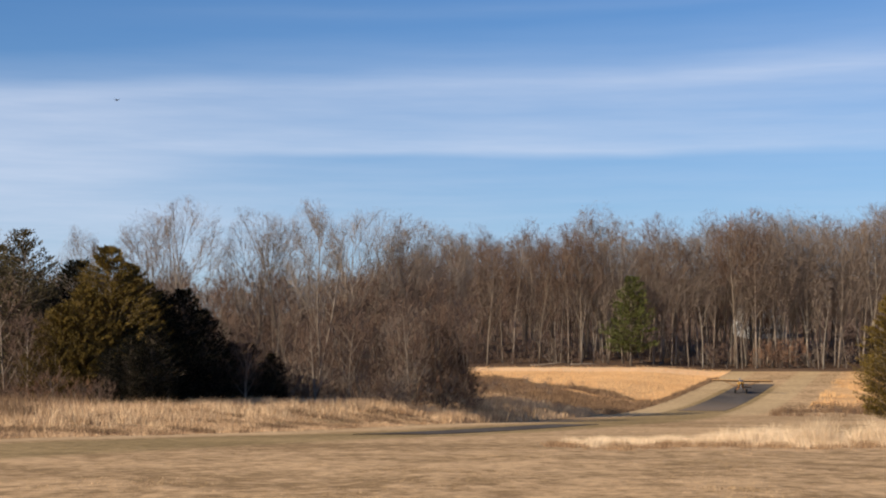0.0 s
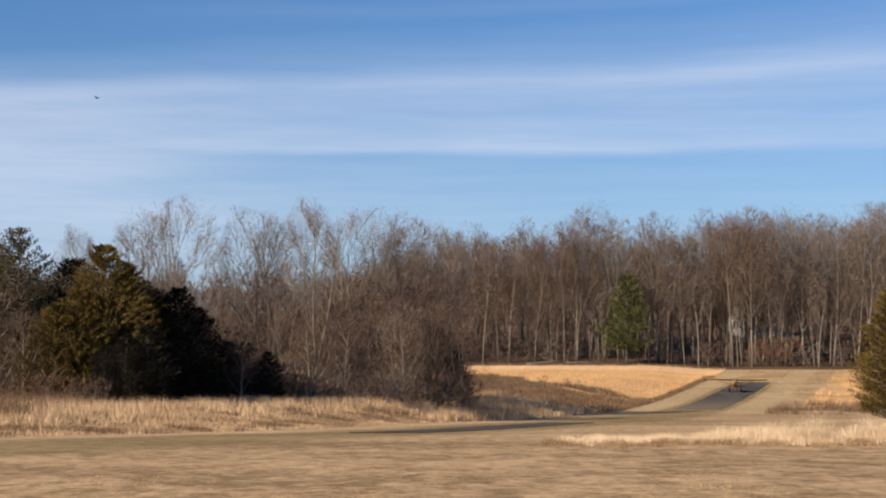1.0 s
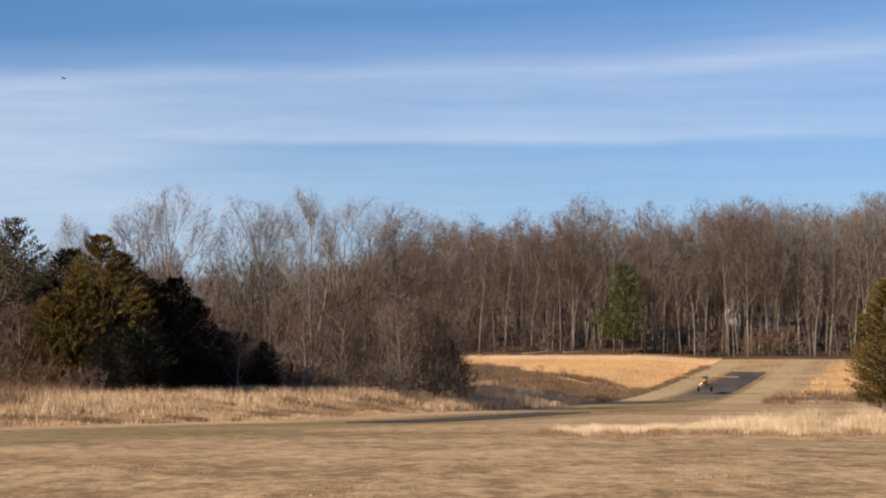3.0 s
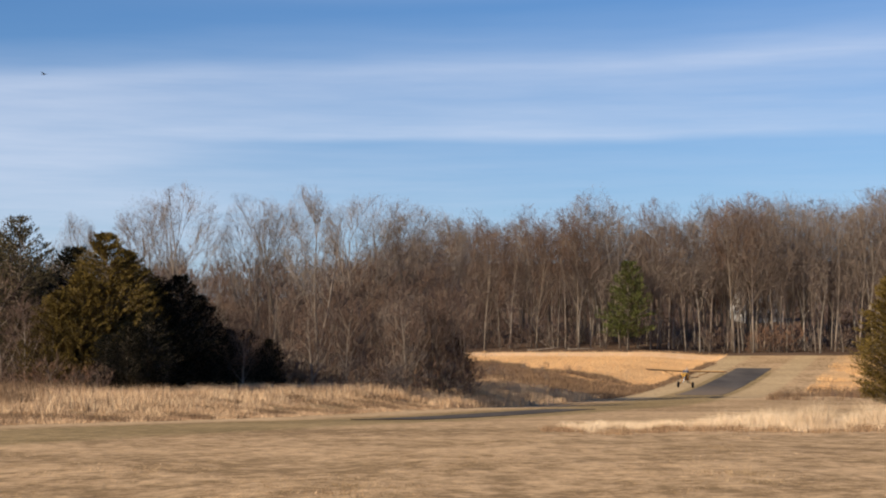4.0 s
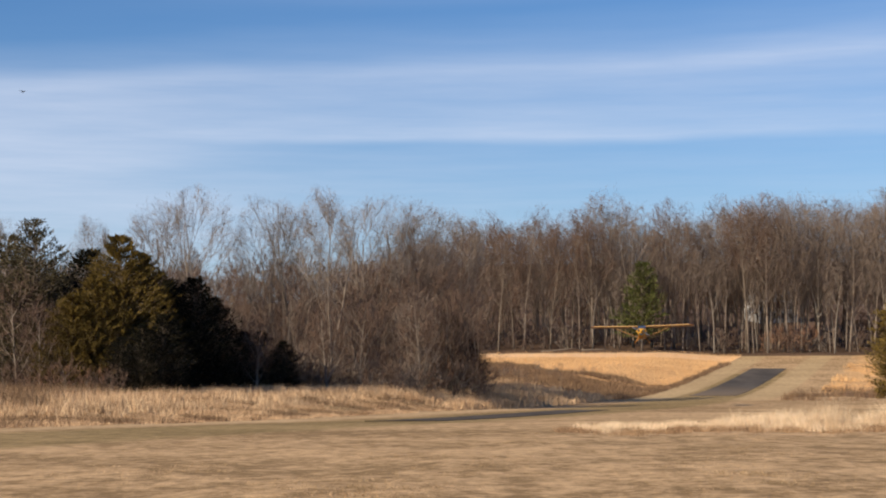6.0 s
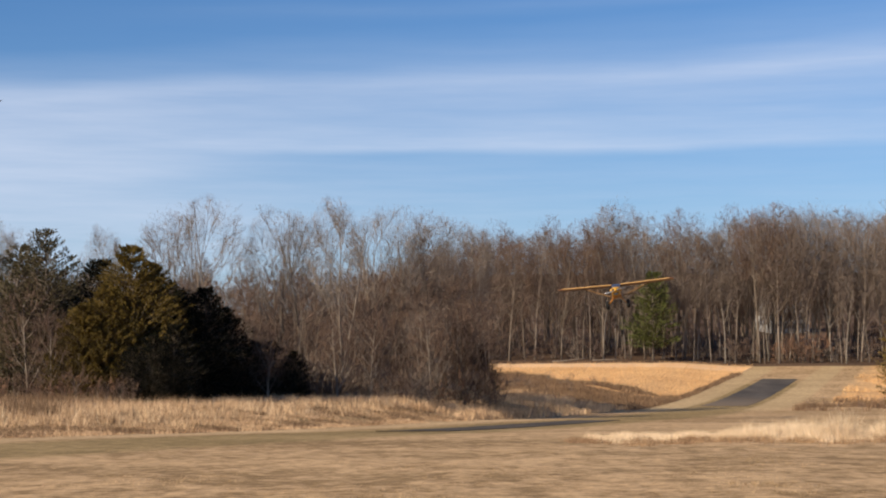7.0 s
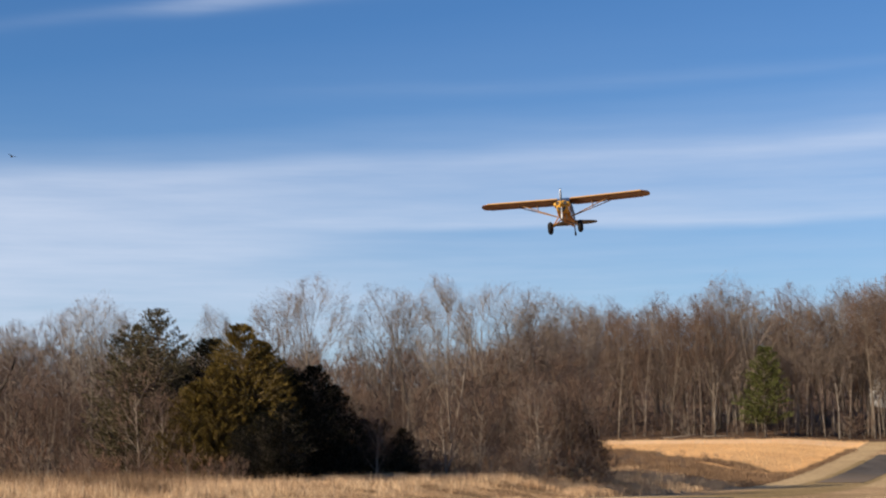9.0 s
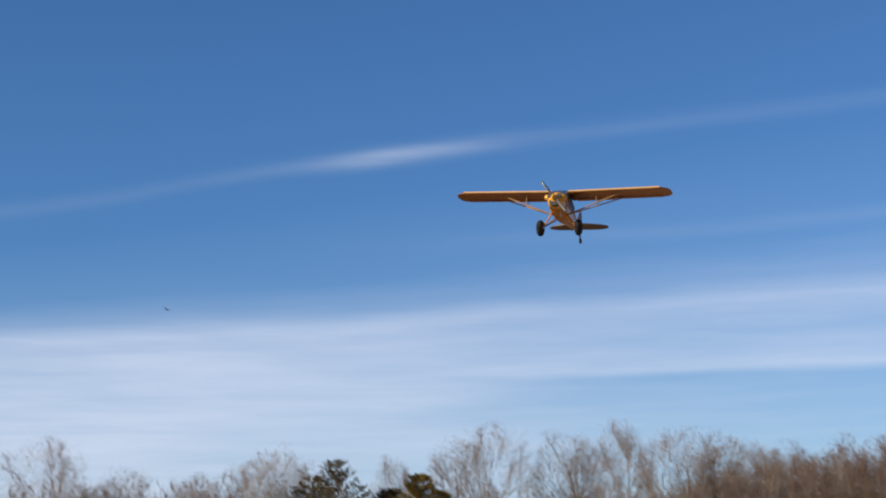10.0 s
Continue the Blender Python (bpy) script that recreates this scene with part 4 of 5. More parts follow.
def lawn_tufts(r, n):
    """Longer pale blades in patches over the mown grass."""
    y = 21 + 36 * r.random_sample(n) ** 1.5
    x = r.uniform(-0.29, 0.29, n) * y
    c = clumpy(x * 0.5, y, 0.55, 13.0) * 0.6 + clumpy(x, y, 2.0, 16.0) * 0.4
    keep = c > 0.52 + 0.3 * r.random_sample(n)
    return x[keep], y[keep], 0.3 + 0.9 * c[keep]


def bank_weeds(r, n):
    """Tall brown weeds before the brush, where the bank widens."""
    y = r.uniform(98, 136, n)
    u = -0.42 + 0.25 * r.random_sample(n) ** 0.8
    x = u * y
    c = clumpy(x, y, 0.25, 21.0) * 0.6 + clumpy(x, y, 1.0, 23.0) * 0.4
    keep = (c > 0.25 + 0.5 * r.random_sample(n)) & (u < -0.185 - 0.0018 * (136 - y) + 0.03 * (c - 0.5)) & (x < centre(y) - 15)
    return x[keep], y[keep], 0.35 + 1.0 * c[keep]


grass("lawn_tufts", 45000, lawn_tufts, 0.055, 0.007, GRASS_DRY, "pale longer blades in patches over the mown grass", 32, 0.9)
grass("bank_weeds", 45000, bank_weeds, 1.25, 0.017, WEED_DARK, "tall brown dead weeds before the brush", 33)


def hollow_weeds(r, n):
    y = r.uniform(150, 228, n)
    d = r.random_sample(n)
    x = centre(y) - 11 - 34 * d
    c = clumpy(x, y, 0.12, 8.0) * 0.6 + clumpy(x, y, 0.7, 2.0) * 0.4
    keep = (c > 0.8 * r.random_sample(n)) & (x > 0.0 * y)
    return x[keep], y[keep], 0.5 + 0.8 * c[keep]


def right_weeds(r, n):
    """Ragged patches of dead weeds beside the lower end of the runway."""
    y = r.uniform(206, 262, n)
    x = centre(y) + 11.5 + 26 * r.random_sample(n)
    c = clumpy(x, y, 0.11, 8.0) * 0.65 + clumpy(x, y, 0.5, 3.0) * 0.35
    mid = 226 + 0.35 * (x - centre(y))
    keep = c > 0.3 + 0.02 * np.abs(y - mid) + 0.35 * r.random_sample(n)
    return x[keep], y[keep], 0.35 + 0.8 * c[keep]


def field_weeds(r, n):
    """Dead weeds over the near part of the golden field, also in place of the thicket's shadow."""
    y = r.uniform(226, 322, n)
    u = r.uniform(-0.01, 0.14, n)
    x = u * y
    # the tongue reaching further on the left stands in for the thicket's cast shadow
    top = 268 + 54 * (1 - smooth(u, 0.035, 0.075)) + 26 * (clumpy(x, y, 0.1, 2.0) - 0.5)
    c = clumpy(x, y, 0.12, 8.0) * 0.55 + clumpy(x, y, 0.6, 2.0) * 0.45
    keep = (c > 0.75 * r.random_sample(n)) & (y < top) & (x < centre(y) - 10)
    return x[keep], y[keep], 0.45 + 0.9 * c[keep]


def matted(r, n):
    """Low flattened grass in patches at the foot of the bank."""
    y = r.uniform(52, 175, n)
    x = centre(y) - 11.6 - 11 * r.random_sample(n) + r.normal(0, 0.4, n)
    c = clumpy(x, y, 0.3, 7.0) * 0.7 + clumpy(x, y, 1.2, 3.0) * 0.3
    keep = (c > 0.3 + 0.3 * r.random_sample(n)) & (x > -0.42 * y - 3) & (x < 0.1 * y)
    return x[keep], y[keep], 0.5 + 0.9 * c[keep]


def matted_low(r, n):
    y = r.uniform(52, 175, n)
    x = centre(y) - 11.6 - 13 * r.random_sample(n)
    c = clumpy(x, y, 0.3, 17.0)
    keep = (c > 0.42 + 0.3 * r.random_sample(n)) & (x > -0.42 * y - 3) & (x < 0.1 * y)
    return x[keep], y[keep], 0.4 + 0.9 * c[keep]


def wood_edge(r, n):
    """Sunlit grass along the foot of the thicket."""
    u = r.uniform(-0.15, 0.03, n)
    y = 133 + 130 * np.maximum(0, u + 0.17) + r.uniform(0, 12, n)
    x = u * y
    c = clumpy(x, y, 0.3, 2.0) * 0.5 + clumpy(x, y, 1.2, 5.0) * 0.5
    keep = (c > 0.6 * r.random_sample(n)) & (x < centre(y) - 12)
    return x[keep], y[keep], 0.4 + 0.9 * c[keep]


grass("field_weeds", 120000, field_weeds, 0.75, 0.06, WEED_DARK, "brown dead weeds over the near part of the field, also painting the thicket's shadow", 21)
grass("matted_grass", 90000, matted, 0.26, 0.012, GRASS_DRY, "low matted straw-coloured grass at the foot of the bank", 22, 1.0)
grass("matted_weeds", 80000, matted_low, 0.32, 0.026, WEED_DARK, "low dark brown weeds at the foot of the bank", 23, 0.8)
grass("wood_edge_grass", 36000, wood_edge, 1.0, 0.025, GRASS_DRY, "sunlit dry grass along the edge of the thicket", 24)
grass("hollow_weeds", 70000, hollow_weeds, 1.0, 0.04, GRASS_DRY, "dense straw-coloured grass in the hollow", 8)
grass("runway_weeds", 34000, right_weeds, 1.0, 0.05, WEED_DARK, "brown weeds beside the runway", 9)


def field_edge(r, n):
    y = r.uniform(222, 340, n)
    x = centre(y) - 10.2 + r.normal(0, 0.45, n)
    return x, y, 0.5 + 0.8 * clumpy(x, y, 0.3, 3.0)


grass("edge_weeds", 6000, field_edge, 0.55, 0.05, WEED_DARK, "line of brown weeds along the field's edge", 10)
# low brown brush in the hollow
rng2 = random.Random(12)
spots = [(rng2.randrange(4), 0.0, 0, rng2.uniform(0.22, 0.5), rng2.uniform(0, 360)) for _ in range(52)]
hollow = []
for i, (k, _, _, s, t) in enumerate(spots):
    if i < 34:
        y = rng2.uniform(228, 285)
        x = min(centre(y) - 13, rng2.uniform(0.0, 0.09) * y)
    else:
        y = rng2.uniform(205, 250)
        x = centre(y) + rng2.uniform(13, 30)
        s *= 0.8
    hollow.append((k, x / y, y, s, t))
joined_woods("low_brush", BRUSH, hollow, "low brown brush in the hollow beside the strip", "brush")


# ---- the aeroplane ----
YELLOW = mat("yellow_fabric", (0.33, 0.128, 0.012), (0.41, 0.17, 0.017), 0.8, 0.34, 0.03)
# darker than the fuselage fabric: the wing underside's shade is painted into it
WING_SHADED = mat("shaded_ochre_wing_fabric", (0.165, 0.056, 0.008), (0.22, 0.079, 0.011), 0.8, 0.36, 0.03)
# pale tone for the sunlight caught by the wing's front edge
EDGE_SUNLIT = mat("pale_sunlit_edge_tone", (0.50, 0.29, 0.11), (0.58, 0.36, 0.16), 1.5, 0.35, 0.02)
STRUT_PAINT = mat("dull_strut_paint", (0.22, 0.115, 0.04), (0.29, 0.16, 0.06), 1.5, 0.5, 0.02)
YELLOW_COWL = mat("yellow_cowl_paint", (0.48, 0.24, 0.022), (0.57, 0.30, 0.035), 1.5, 0.3, 0.02)
TAIL_PAINT = mat("dark_brown_fabric", (0.05, 0.032, 0.022), (0.085, 0.055, 0.036), 1.5, 0.5, 0.03)
BLACK_PAINT = mat("black_paint", (0.012, 0.012, 0.014), (0.025, 0.024, 0.024), 2.0, 0.6, 0.02)
RUBBER = mat("black_rubber", (0.012, 0.012, 0.012), (0.03, 0.028, 0.027), 6.0, 0.85, 0.2)
ALLOY = mat("grey_alloy", (0.3, 0.3, 0.31), (0.42, 0.42, 0.43), 4.0, 0.45, 0.05, metal=0.9)
BLADE = mat("polished_blade", (0.22, 0.22, 0.23), (0.34, 0.34, 0.36), 4.0, 0.35, 0.02, metal=0.8)
CABIN = mat("dark_cabin_lining", (0.02, 0.018, 0.016), (0.04, 0.036, 0.03), 4.0, 0.8, 0.1)


def glass_material():
    m = bpy.data.materials.new("tinted_acrylic")
    m.use_nodes = True
    k = Net(m.node_tree)
    bs = k.add("ShaderNodeBsdfPrincipled", Base_Color=(0.07, 0.075, 0.08), Roughness=0.35, Transmission_Weight=0.6, Specular_IOR_Level=0.1, IOR=1.45)
    out = k.t.nodes.new("ShaderNodeOutputMaterial")
    k.t.links.new(bs.outputs[0], out.inputs["Surface"])
    return m


GLASS = glass_material()


def loft(sections, cap=True):
    """Skin over rings of equal length."""
    g, n = Geo(), len(sections[0])
    for ring in sections:
        g.v += [tuple(p) for p in ring]
    for i in range(len(sections) - 1):
        for q in range(n):
            o = i * n
            g.f.append((o + q, o + (q + 1) % n, o + n + (q + 1) % n, o + n + q))
    if cap:
        g.f.append(tuple(range(n - 1, -1, -1)))
        g.f.append(tuple(range((len(sections) - 1) * n, len(sections) * n)))
    return g


def box_ring(y, half_w, z0, z1, round_=0.25, n=5, belly=1.0):
    """A rounded rectangle across the fuselage at y, from z0 up to z1."""
    cz, hz, pts = (z0 + z1) / 2, (z1 - z0) / 2, []
    for i in range(4 * n):
        a = 2 * math.pi * (i + 0.5) / (4 * n)
        c, s = math.cos(a), math.sin(a)
        e = 2 / (2 + 6 * (1 - round_))
        pts.append((half_w * math.copysign(abs(c) ** e, c) * (belly if s < 0 else 1), y, cz + hz * math.copysign(abs(s) ** e, s)))
    return pts


def airfoil(x, y0, chord, z, thick, n=9, twist=0.0):
    """A wing section at x: rounded nose at y0, sharp tail at y0 + chord."""
    up, lo = [], []
    for i in range(n + 1):
        t = (1 - math.cos(math.pi * i / n)) / 2
        h = thick * chord * 5 * (0.2969 * math.sqrt(t) - 0.126 * t - 0.3516 * t * t + 0.2843 * t ** 3 - 0.1036 * t ** 4)
        up.append((x, y0 + chord * t, z + 1.25 * h + twist * t))
        lo.append((x, y0 + chord * t, z - 0.55 * h + twist * t))
    return up + lo[-2:0:-1]


def wing_half(side):
    g = []
    for x, c0, ch in ((0.36, -0.6, 1.62), (1.5, -0.6, 1.62), (3.0, -0.6, 1.62), (4.6, -0.6, 1.62), (4.95, -0.58, 1.58), (5.15, -0.5, 1.45), (5.28, -0.36, 1.2), (5.36, -0.14, 0.8), (5.39, 0.05, 0.4)):
        g.append(airfoil(side * x, c0, ch, 0.02 + 0.018 * x, 0.115 if x < 5 else 0.08))
    return loft(g)


def flap_piece(side, x0, x1, drop):
    """A hinged piece of the trailing edge, a little proud of the wing."""
    ring = []
    for x in (x0, x1):
        z = 0.02 + 0.018 * x
        ring.append([(side * x, 0.62, z + 0.075), (side * x, 1.04, z + 0.012 - drop), (side * x, 1.04, z - 0.012 - drop), (side * x, 0.62, z - 0.06)])
    return loft(ring)


def rod(a, b, r0, r1=None, sides=8, flat=1.0):
    g = Geo()
    g.tube([Vector(a), (Vector(a) + Vector(b)) / 2, Vector(b)], [r0, r0, r1 or r0], sides)
    return g


def wheel_torus(radius, tube, width, n=28, m=10):
    g = Geo()
    for i in range(n):
        a = 2 * math.pi * i / n
        for j in range(m):
            b = 2 * math.pi * j / m
            r = radius - tube + tube * math.cos(b)
            g.v.append((width * math.sin(b), r * math.cos(a), r * math.sin(a)))
    for i in range(n):
        for j in range(m):
            g.f.append((i * m + j, i * m + (j + 1) % m, ((i + 1) % n) * m + (j + 1) % m, ((i + 1) % n) * m + j))
    return g


def disc(r, x0, x1, n=20, dish=0.7):
    rings = [[(x, rr * math.cos(2 * math.pi * i / n), rr * math.sin(2 * math.pi * i / n)) for i in range(n)] for x, rr in ((x0, r * dish), (x0 * 0.8, r), (x1 * 0.8, r), (x1, r * dish))]
    return loft(rings)


def flat_shape(outline, thick, axis):
    """A thin plate with rounded rim from a plan outline; axis 0 stands upright along the tail, 2 lies flat."""
    rings = []
    cx = sum(p[0] for p in outline) / len(outline)
    cy = sum(p[1] for p in outline) / len(outline)
    for off, sc in ((-thick, 0.94), (-thick * 0.5, 1.0), (thick * 0.5, 1.0), (thick, 0.94)):
        pts = [(cx + (a - cx) * sc, cy + (b - cy) * sc) for a, b in outline]
        rings.append([(a, b, off) if axis == 2 else (off, a, b) for a, b in pts])
    return loft(rings)


def prop_blade(side):
    rings = []
    for r, ch, tw in ((0.08, 0.07, 60), (0.25, 0.13, 45), (0.5, 0.16, 28), (0.75, 0.14, 20), (0.93, 0.10, 16), (1.02, 0.04, 15)):
        a = radians(tw)
        ring = []
        for c, t in ((-1, 0), (-0.3, 0.12), (0.5, 0.1), (1, 0), (0.5, -0.06), (-0.3, -0.06)):
            x, y = c * ch * 0.5, t * ch
            ring.append((side * (x * math.cos(a)), x * math.sin(a) * 1.0 + y, side * r))
        rings.append(ring)
    return loft(rings)


def build_aeroplane():
    """Local axes: the nose points along -y, z is up, the origin lies under the wing's middle."""
    root = new("light_aeroplane")
    body = part("fuselage", loft([box_ring(-1.15, 0.40, -1.08, -0.22, 0.5), box_ring(-0.7, 0.41, -1.16, -0.16, 0.35), box_ring(-0.45, 0.40, -1.18, -0.14, 0.3), box_ring(0.2, 0.39, -1.18, -0.12, 0.3),
                                  box_ring(0.9, 0.37, -1.14, -0.10, 0.3), box_ring(1.6, 0.31, -1.05, -0.20, 0.4), box_ring(2.6, 0.22, -0.93, -0.33, 0.4), box_ring(3.6, 0.13, -0.79, -0.39, 0.4),
                                  box_ring(4.6, 0.05, -0.68, -0.44, 0.4)]), YELLOW, root, smooth_faces=True)
    stripe = Geo()
    for sd in (-1, 1):
        ring = [[(sd * (hw + 0.012), y, z), (sd * (hw + 0.012), y, z + h), (sd * (hw - 0.02), y, z + h), (sd * (hw - 0.02), y, z)] for y, hw, z, h in ((-0.7, 0.412, -0.72, 0.1), (0.9, 0.372, -0.70, 0.09), (2.6, 0.222, -0.64, 0.05))]
        s = loft(ring)
        n = len(stripe.v)
        stripe.v += s.v
        stripe.f += [tuple(i + n for i in f) for f in s.f]
    part("stripe", stripe, BLACK_PAINT, body, "black side stripe")
    cowl = part("cowling", loft([box_ring(-1.16, 0.40, -1.06, -0.22, 0.55), box_ring(-1.5, 0.39, -1.0, -0.26, 0.6), box_ring(-1.78, 0.35, -0.94, -0.32, 0.8), box_ring(-1.92, 0.26, -0.84, -0.42, 0.95), box_ring(-1.96, 0.16, -0.74, -0.52, 1.0)]),
                YELLOW_COWL, root, "yellow engine cowling", True)
    for sd in (-1, 1):
        bump = loft([[(sd * (0.36 + r * math.cos(a)), y, -0.56 + r * 0.85 * math.sin(a)) for a in [2 * math.pi * i / 12 for i in range(12)]] for y, r in ((-1.25, 0.10), (-1.4, 0.17), (-1.75, 0.17), (-1.84, 0.13))])
        b = part("cylinder_fairing", bump, YELLOW_COWL, cowl, smooth_faces=True)
        part("air_inlet", loft([[(sd * 0.22 + 0.12 * math.cos(a), y, -0.54 + 0.11 * math.sin(a)) for a in [2 * math.pi * i / 12 for i in range(12)]] for y in (-1.85, -1.955)]), BLACK_PAINT, cowl, "dark cooling inlet")
    part("lower_inlet", loft([[(0.25 * math.cos(a), y, -0.83 + 0.17 * math.sin(a)) for a in [2 * math.pi * i / 14 for i in range(14)]] for y in (-1.5, -1.93)]), BLACK_PAINT, cowl, "dark lower scoop")
    part("exhaust_pipe", rod((0.16, -1.2, -1.06), (0.18, -0.95, -1.3), 0.04), ALLOY, cowl)
    # windscreen and cabin
    part("windscreen", loft([box_ring(-1.12, 0.37, -0.30, -0.19, 0.5), box_ring(-0.9, 0.385, -0.34, -0.02, 0.5), box_ring(-0.62, 0.39, -0.36, 0.10, 0.5), box_ring(-0.3, 0.38, -0.36, 0.13, 0.5)]), GLASS, root, "clear acrylic windscreen", True)
    part("cabin_roof", loft([box_ring(-0.45, 0.36, -0.4, 0.11, 0.5), box_ring(0.1, 0.37, -0.4, 0.17, 0.5), box_ring(0.7, 0.36, -0.4, 0.12, 0.5), box_ring(1.4, 0.28, -0.4, -0.08, 0.5), box_ring(1.9, 0.2, -0.4, -0.22, 0.5)]), CABIN, root, "dark glazed cabin top", True)
    for sd in (-1, 1):
        w = loft([[(sd * 0.395, y, -0.55), (sd * 0.395, y, z), (sd * 0.408, y, z), (sd * 0.408, y, -0.55)] for y, z in ((-0.6, -0.2), (-0.3, -0.16), (0.5, -0.16), (1.1, -0.3))])
        part("side_window", w, BLACK_PAINT, body, "dark side window")
        wing = part("wing", wing_half(sd), WING_SHADED, root, smooth_faces=True)
        # rod added along the front edge, its pale colour standing in for sunlight
        part("leading_edge", rod((sd * 0.42, -0.585, 0.06), (sd * 4.9, -0.585, 0.141), 0.05), EDGE_SUNLIT, wing, "added pale strip, a painted highlight on the leading edge")
        part("flap", flap_piece(sd, 0.6, 2.5, 0.02), WING_SHADED, wing)
        part("aileron", flap_piece(sd, 2.6, 4.9, 0.0), WING_SHADED, wing)
        part("wing_strut", rod((sd * 0.40, -0.42, -1.08), (sd * 2.95, -0.28, 0.0), 0.034), STRUT_PAINT, root)
        part("wing_strut", rod((sd * 0.40, -0.38, -1.08), (sd * 2.95, 0.62, 0.0), 0.03), STRUT_PAINT, root)
        part("jury_strut", rod((sd * 1.75, -0.34, -0.5), (sd * 1.75, -0.3, 0.03), 0.018), STRUT_PAINT, root)
        part("jury_strut", rod((sd * 1.75, 0.18, -0.5), (sd * 1.75, 0.4, 0.03), 0.018), STRUT_PAINT, root)
        # undercarriage
        part("gear_leg", rod((sd * 0.36, -0.72, -1.12), (sd * 0.84, -0.52, -1.74), 0.04), YELLOW, root)
        part("gear_leg", rod((sd * 0.36, 0.12, -1.14), (sd * 0.84, -0.46, -1.74), 0.035), YELLOW, root)
        part("shock_strut", rod((sd * 0.06, -0.5, -1.34), (sd * 0.80, -0.5, -1.72), 0.028), BLACK_PAINT, root)
        wheel = new("wheel")
        wheel.parent = root
        wheel.location = (sd * 0.95, -0.5, -1.77)
        part("tyre", wheel_torus(0.41, 0.18, 0.16), RUBBER, wheel, "fat black tundra tyre", True)
        part("rim", disc(0.17, -0.1, 0.1), ALLOY, wheel, "grey alloy rim")
        part("axle", rod((-sd * 0.14, 0, 0.02), (sd * 0.06, 0, 0), 0.04), ALLOY, wheel)
        tail = part("tailplane", flat_shape([(sd * 0.03, 3.62), (sd * 0.6, 3.75), (sd * 1.2, 4.0), (sd * 1.5, 4.22), (sd * 1.55, 4.38), (sd * 0.03, 4.38)], 0.03, 2), TAIL_PAINT, root, smooth_faces=False)
        tail.location = (0, 0, -0.45)
        elev = part("elevator", flat_shape([(sd * 0.1, 4.41), (sd * 1.55, 4.41), (sd * 1.5, 4.65), (sd * 1.2, 4.85), (sd * 0.5, 4.92), (sd * 0.12, 4.8)], 0.022, 2), TAIL_PAINT, root)
        elev.location = (0, 0, -0.45)
        part("tail_wire", rod((sd * 0.04, 4.2, -0.72), (sd * 1.0, 4.25, -0.54), 0.008, sides=4), ALLOY, root)
    part("fin", flat_shape([(3.55, -0.5), (3.9, -0.2), (4.25, 0.25), (4.45, 0.45), (4.55, 0.45), (4.55, -0.52)], 0.03, 0), TAIL_PAINT, root)
    part("rudder", flat_shape([(4.58, -0.68), (4.58, 0.47), (4.75, 0.48), (4.95, 0.3), (5.08, -0.1), (5.0, -0.45), (4.75, -0.66)], 0.024, 0), TAIL_PAINT, root)
    tw = new("tail_wheel")
    tw.parent = root
    tw.location = (0, 4.85, -1.08)
    part("tyre", wheel_torus(0.14, 0.06, 0.06, 18, 8), RUBBER, tw, smooth_faces=True)
    part("fork", rod((0, -0.03, 0), (0, -0.25, 0.42), 0.04), BLACK_PAINT, tw)
    prop = new("propeller")
    prop.parent = root
    prop.location = (0, -2.06, -0.62)
    part("spinner", loft([[(r * math.cos(a), y, r * math.sin(a)) for a in [2 * math.pi * i / 16 for i in range(16)]] for y, r in ((0.1, 0.13), (0.0, 0.13), (-0.12, 0.1), (-0.2, 0.05), (-0.23, 0.01))]), YELLOW_COWL, prop, smooth_faces=True)
    part("blade", prop_blade(1), BLADE, prop, "polished metal blade", True)
    part("blade", prop_blade(-1), BLADE, prop, "polished metal blade", True)
    tagged(root, "yellow high-wing light aeroplane with fat black tyres, taking off", "aeroplane")
    return root, prop


aeroplane, propeller = build_aeroplane()

# ---- a bird far off ----


def build_bird():
    root = new("bird")
    dark = mat("dark_feathers", (0.025, 0.02, 0.018), (0.06, 0.05, 0.042), 20, 0.8, 0.1)
    V = Vector
    g = Geo()
    g.tube([V((0, -0.32, 0)), V((0, -0.22, 0.03)), V((0, 0, 0.0)), V((0, 0.2, -0.01)), V((0, 0.42, 0.0))], [0.02, 0.06, 0.11, 0.07, 0.03], 8)
    part("body", g, dark, root, smooth_faces=True)
    for sd in (-1, 1):
        rings = []
        for x, y, z, ch in ((0.05, -0.12, 0.03, 0.32), (0.35, -0.2, 0.16, 0.34), (0.65, -0.12, 0.22, 0.3), (0.9, 0.0, 0.24, 0.14)):
            rings.append([(sd * x, y, z), (sd * x, y + ch * 0.5, z + 0.02), (sd * x, y + ch, z), (sd * x, y + ch * 0.5, z - 0.012)])
        part("wing", loft(rings), dark, root)
    part("tail", loft([[(-0.05, 0.38, 0.01), (0.05, 0.38, 0.01), (0.05, 0.38, -0.01), (-0.05, 0.38, -0.01)], [(-0.14, 0.66, 0.01), (0.14, 0.66, 0.01), (0.14, 0.66, 0.0), (-0.14, 0.66, 0.0)]]), dark, root)
    for c in root.children:
        for v in c.data.vertices:
            v.co *= 1.15
    return tagged(root, "small dark bird gliding in the sky", "bird")


bird = build_bird()


def motions():
    walk(aeroplane, [(t, pose(x, y, z, pitch, roll, yaw)) for t, x, y, z, pitch, roll, yaw in FLIGHT])
    walk(propeller, [(i / 10, pose(0, -2.06, -0.62, 0, -9.0 - 39.9 * i, 0)) for i in range(101)])
    walk(bird, [(t, pose(x, y, z, 0, roll, yaw)) for t, x, y, z, roll, yaw in GLIDE])


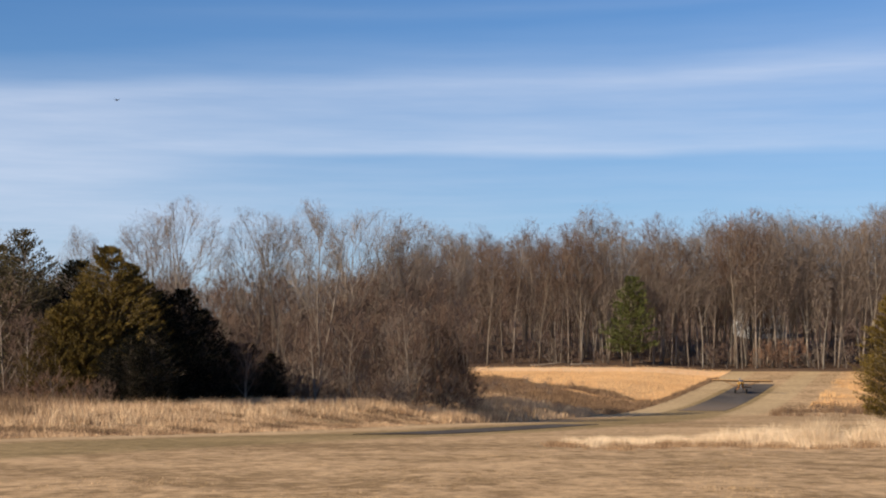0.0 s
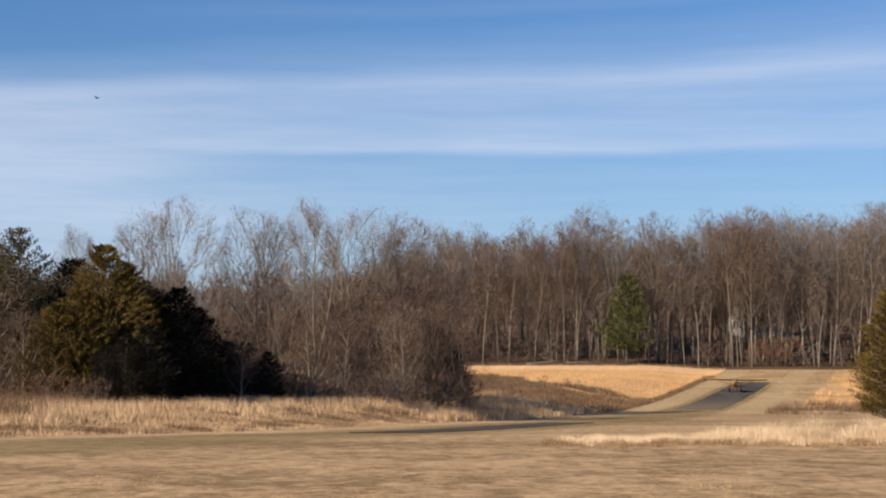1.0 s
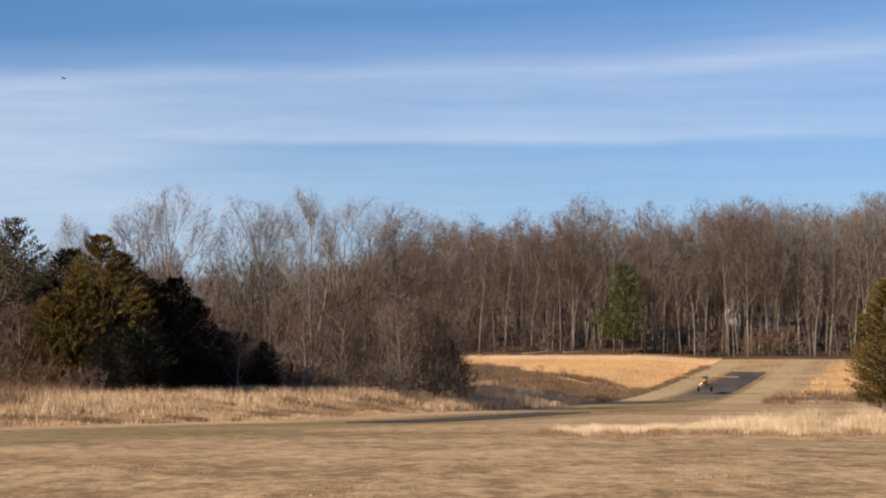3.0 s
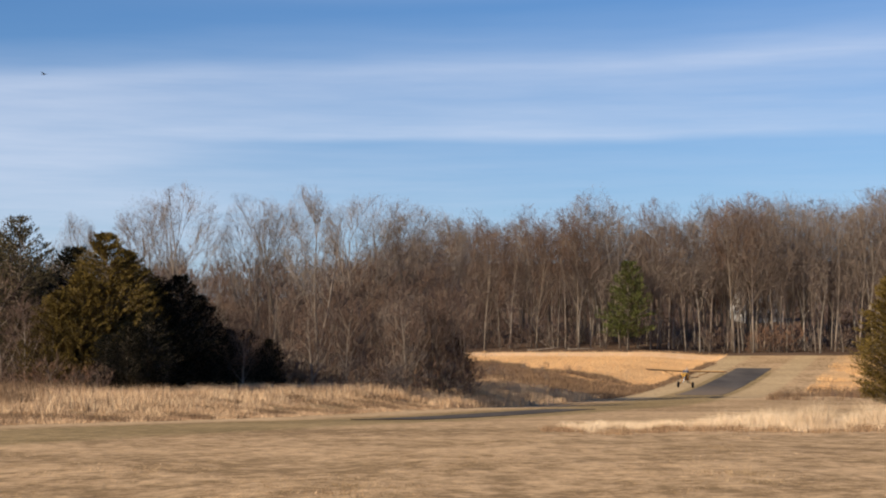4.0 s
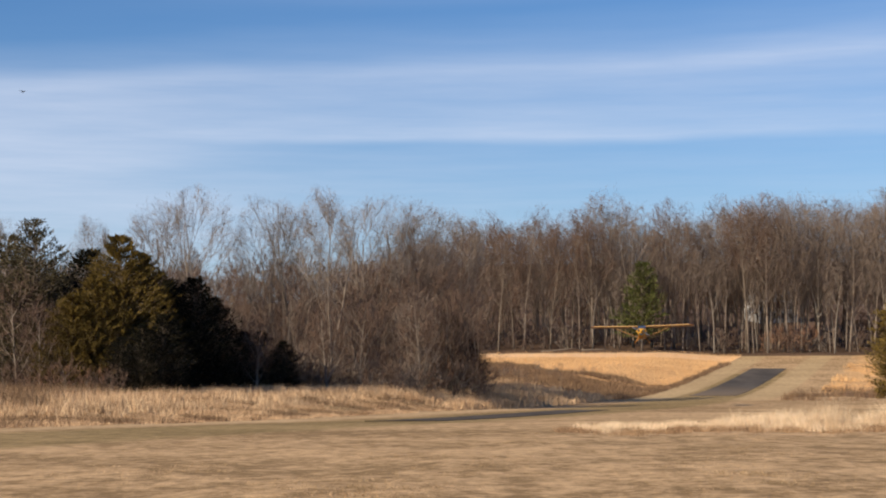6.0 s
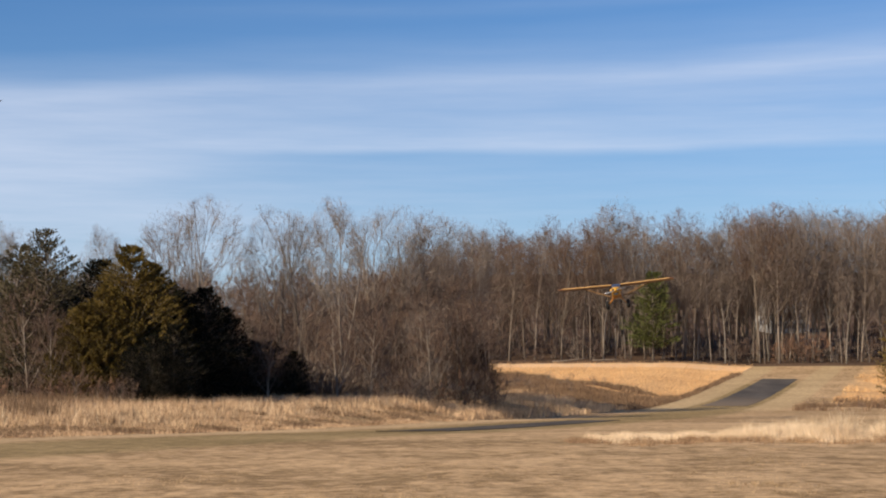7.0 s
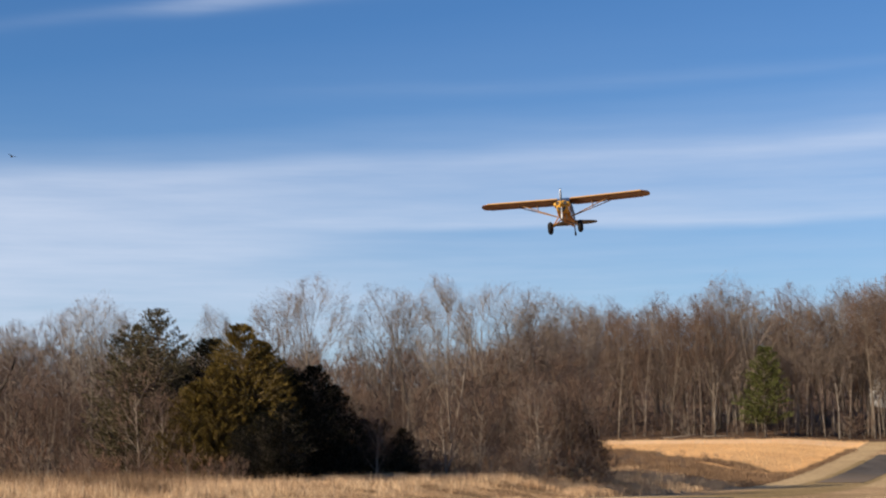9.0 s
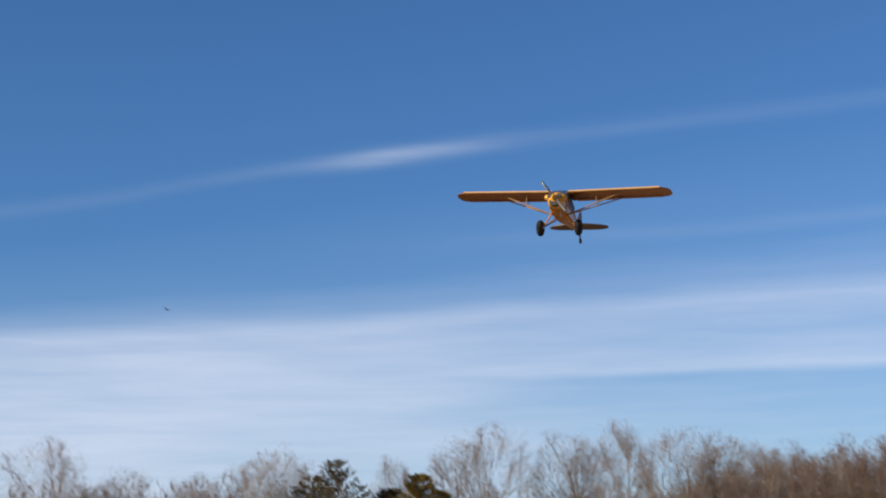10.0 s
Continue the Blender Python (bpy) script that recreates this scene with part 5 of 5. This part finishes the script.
# seconds, place, and turn about the wing, the nose and upright axes
FLIGHT = [(0.0, 51.20, 291.80, -1.77, -8.5, 1.0, -14.0),
          (1.0, 50.59, 289.62, -1.85, -8.5, 1.0, -13.7),
          (1.5, 48.96, 283.80, -2.04, -5.0, 1.0, -13.5),
          (2.0, 47.29, 277.83, -2.21, -2.0, 1.0, -13.3),
          (2.5, 44.14, 266.57, -2.54, -1.0, 1.2, -13.2),
          (2.7, 42.64, 261.23, -2.58, -1.0, 1.2, -13.1),
          (3.8, 33.85, 229.81, -1.96, -3.0, 1.5, -11.8),
          (4.0, 32.47, 224.36, -1.76, -5.0, 2.0, -11.5),
          (4.2, 31.07, 219.10, -1.50, -7.0, 2.5, -11.2),
          (4.5, 28.96, 211.60, -1.01, -8.0, 4.5, -10.8),
          (4.7, 27.63, 206.87, -0.60, -8.0, 4.5, -10.4),
          (5.0, 25.74, 200.15, 0.06, -8.0, 2.5, -10.0),
          (5.2, 24.55, 195.90, 0.64, -7.0, 1.0, -9.9),
          (6.3, 17.83, 169.81, 4.91, -5.0, -1.0, -9.3),
          (6.5, 16.77, 166.00, 5.81, -4.0, -1.0, -9.1),
          (6.8, 15.12, 160.11, 7.22, -3.0, -4.0, -9.0),
          (7.0, 13.98, 156.03, 8.17, -3.0, -5.5, -8.9),
          (7.3, 12.17, 149.55, 9.57, -4.0, -3.0, -8.7),
          (7.5, 11.03, 144.98, 10.44, -5.0, -1.5, -8.6),
          (7.8, 8.95, 137.73, 11.65, -5.5, -1.2, -8.4),
          (8.0, 7.51, 133.41, 12.47, -6.0, -1.5, -8.3),
          (8.3, 5.30, 126.04, 13.72, -5.5, -2.0, -8.1),
          (8.5, 3.72, 120.84, 14.55, -5.2, -1.7, -8.0),
          (8.8, 1.33, 112.68, 15.69, -5.2, -2.8, -7.4),
          (9.0, -0.31, 107.08, 16.36, -5.2, -3.2, -7.0),
          (9.5, -4.48, 93.15, 18.11, -4.4, -1.2, -6.0),
          (9.8, -7.07, 85.89, 19.51, -3.8, 1.4, -5.4),
          (10.0, -8.66, 81.56, 20.61, -3.4, 3.0, -5.0)]
GLIDE = [(0.0, -65.8, 339.7, 54.3, -8, 60), (1.0, -68.8, 339.1, 54.3, 5, 60), (2.5, -72.4, 338.2, 55.6, -5, 60), (4.5, -81.0, 336.1, 56.3, 6, 60), (6.5, -88.3, 334.8, 52.7, -6, 60), (9.0, -110.9, 327.1, 58.1, 8, 60), (9.5, -114.1, 326.2, 56.9, 10, 60), (10.0, -116.0, 325.2, 58.6, 6, 60)]

motions()
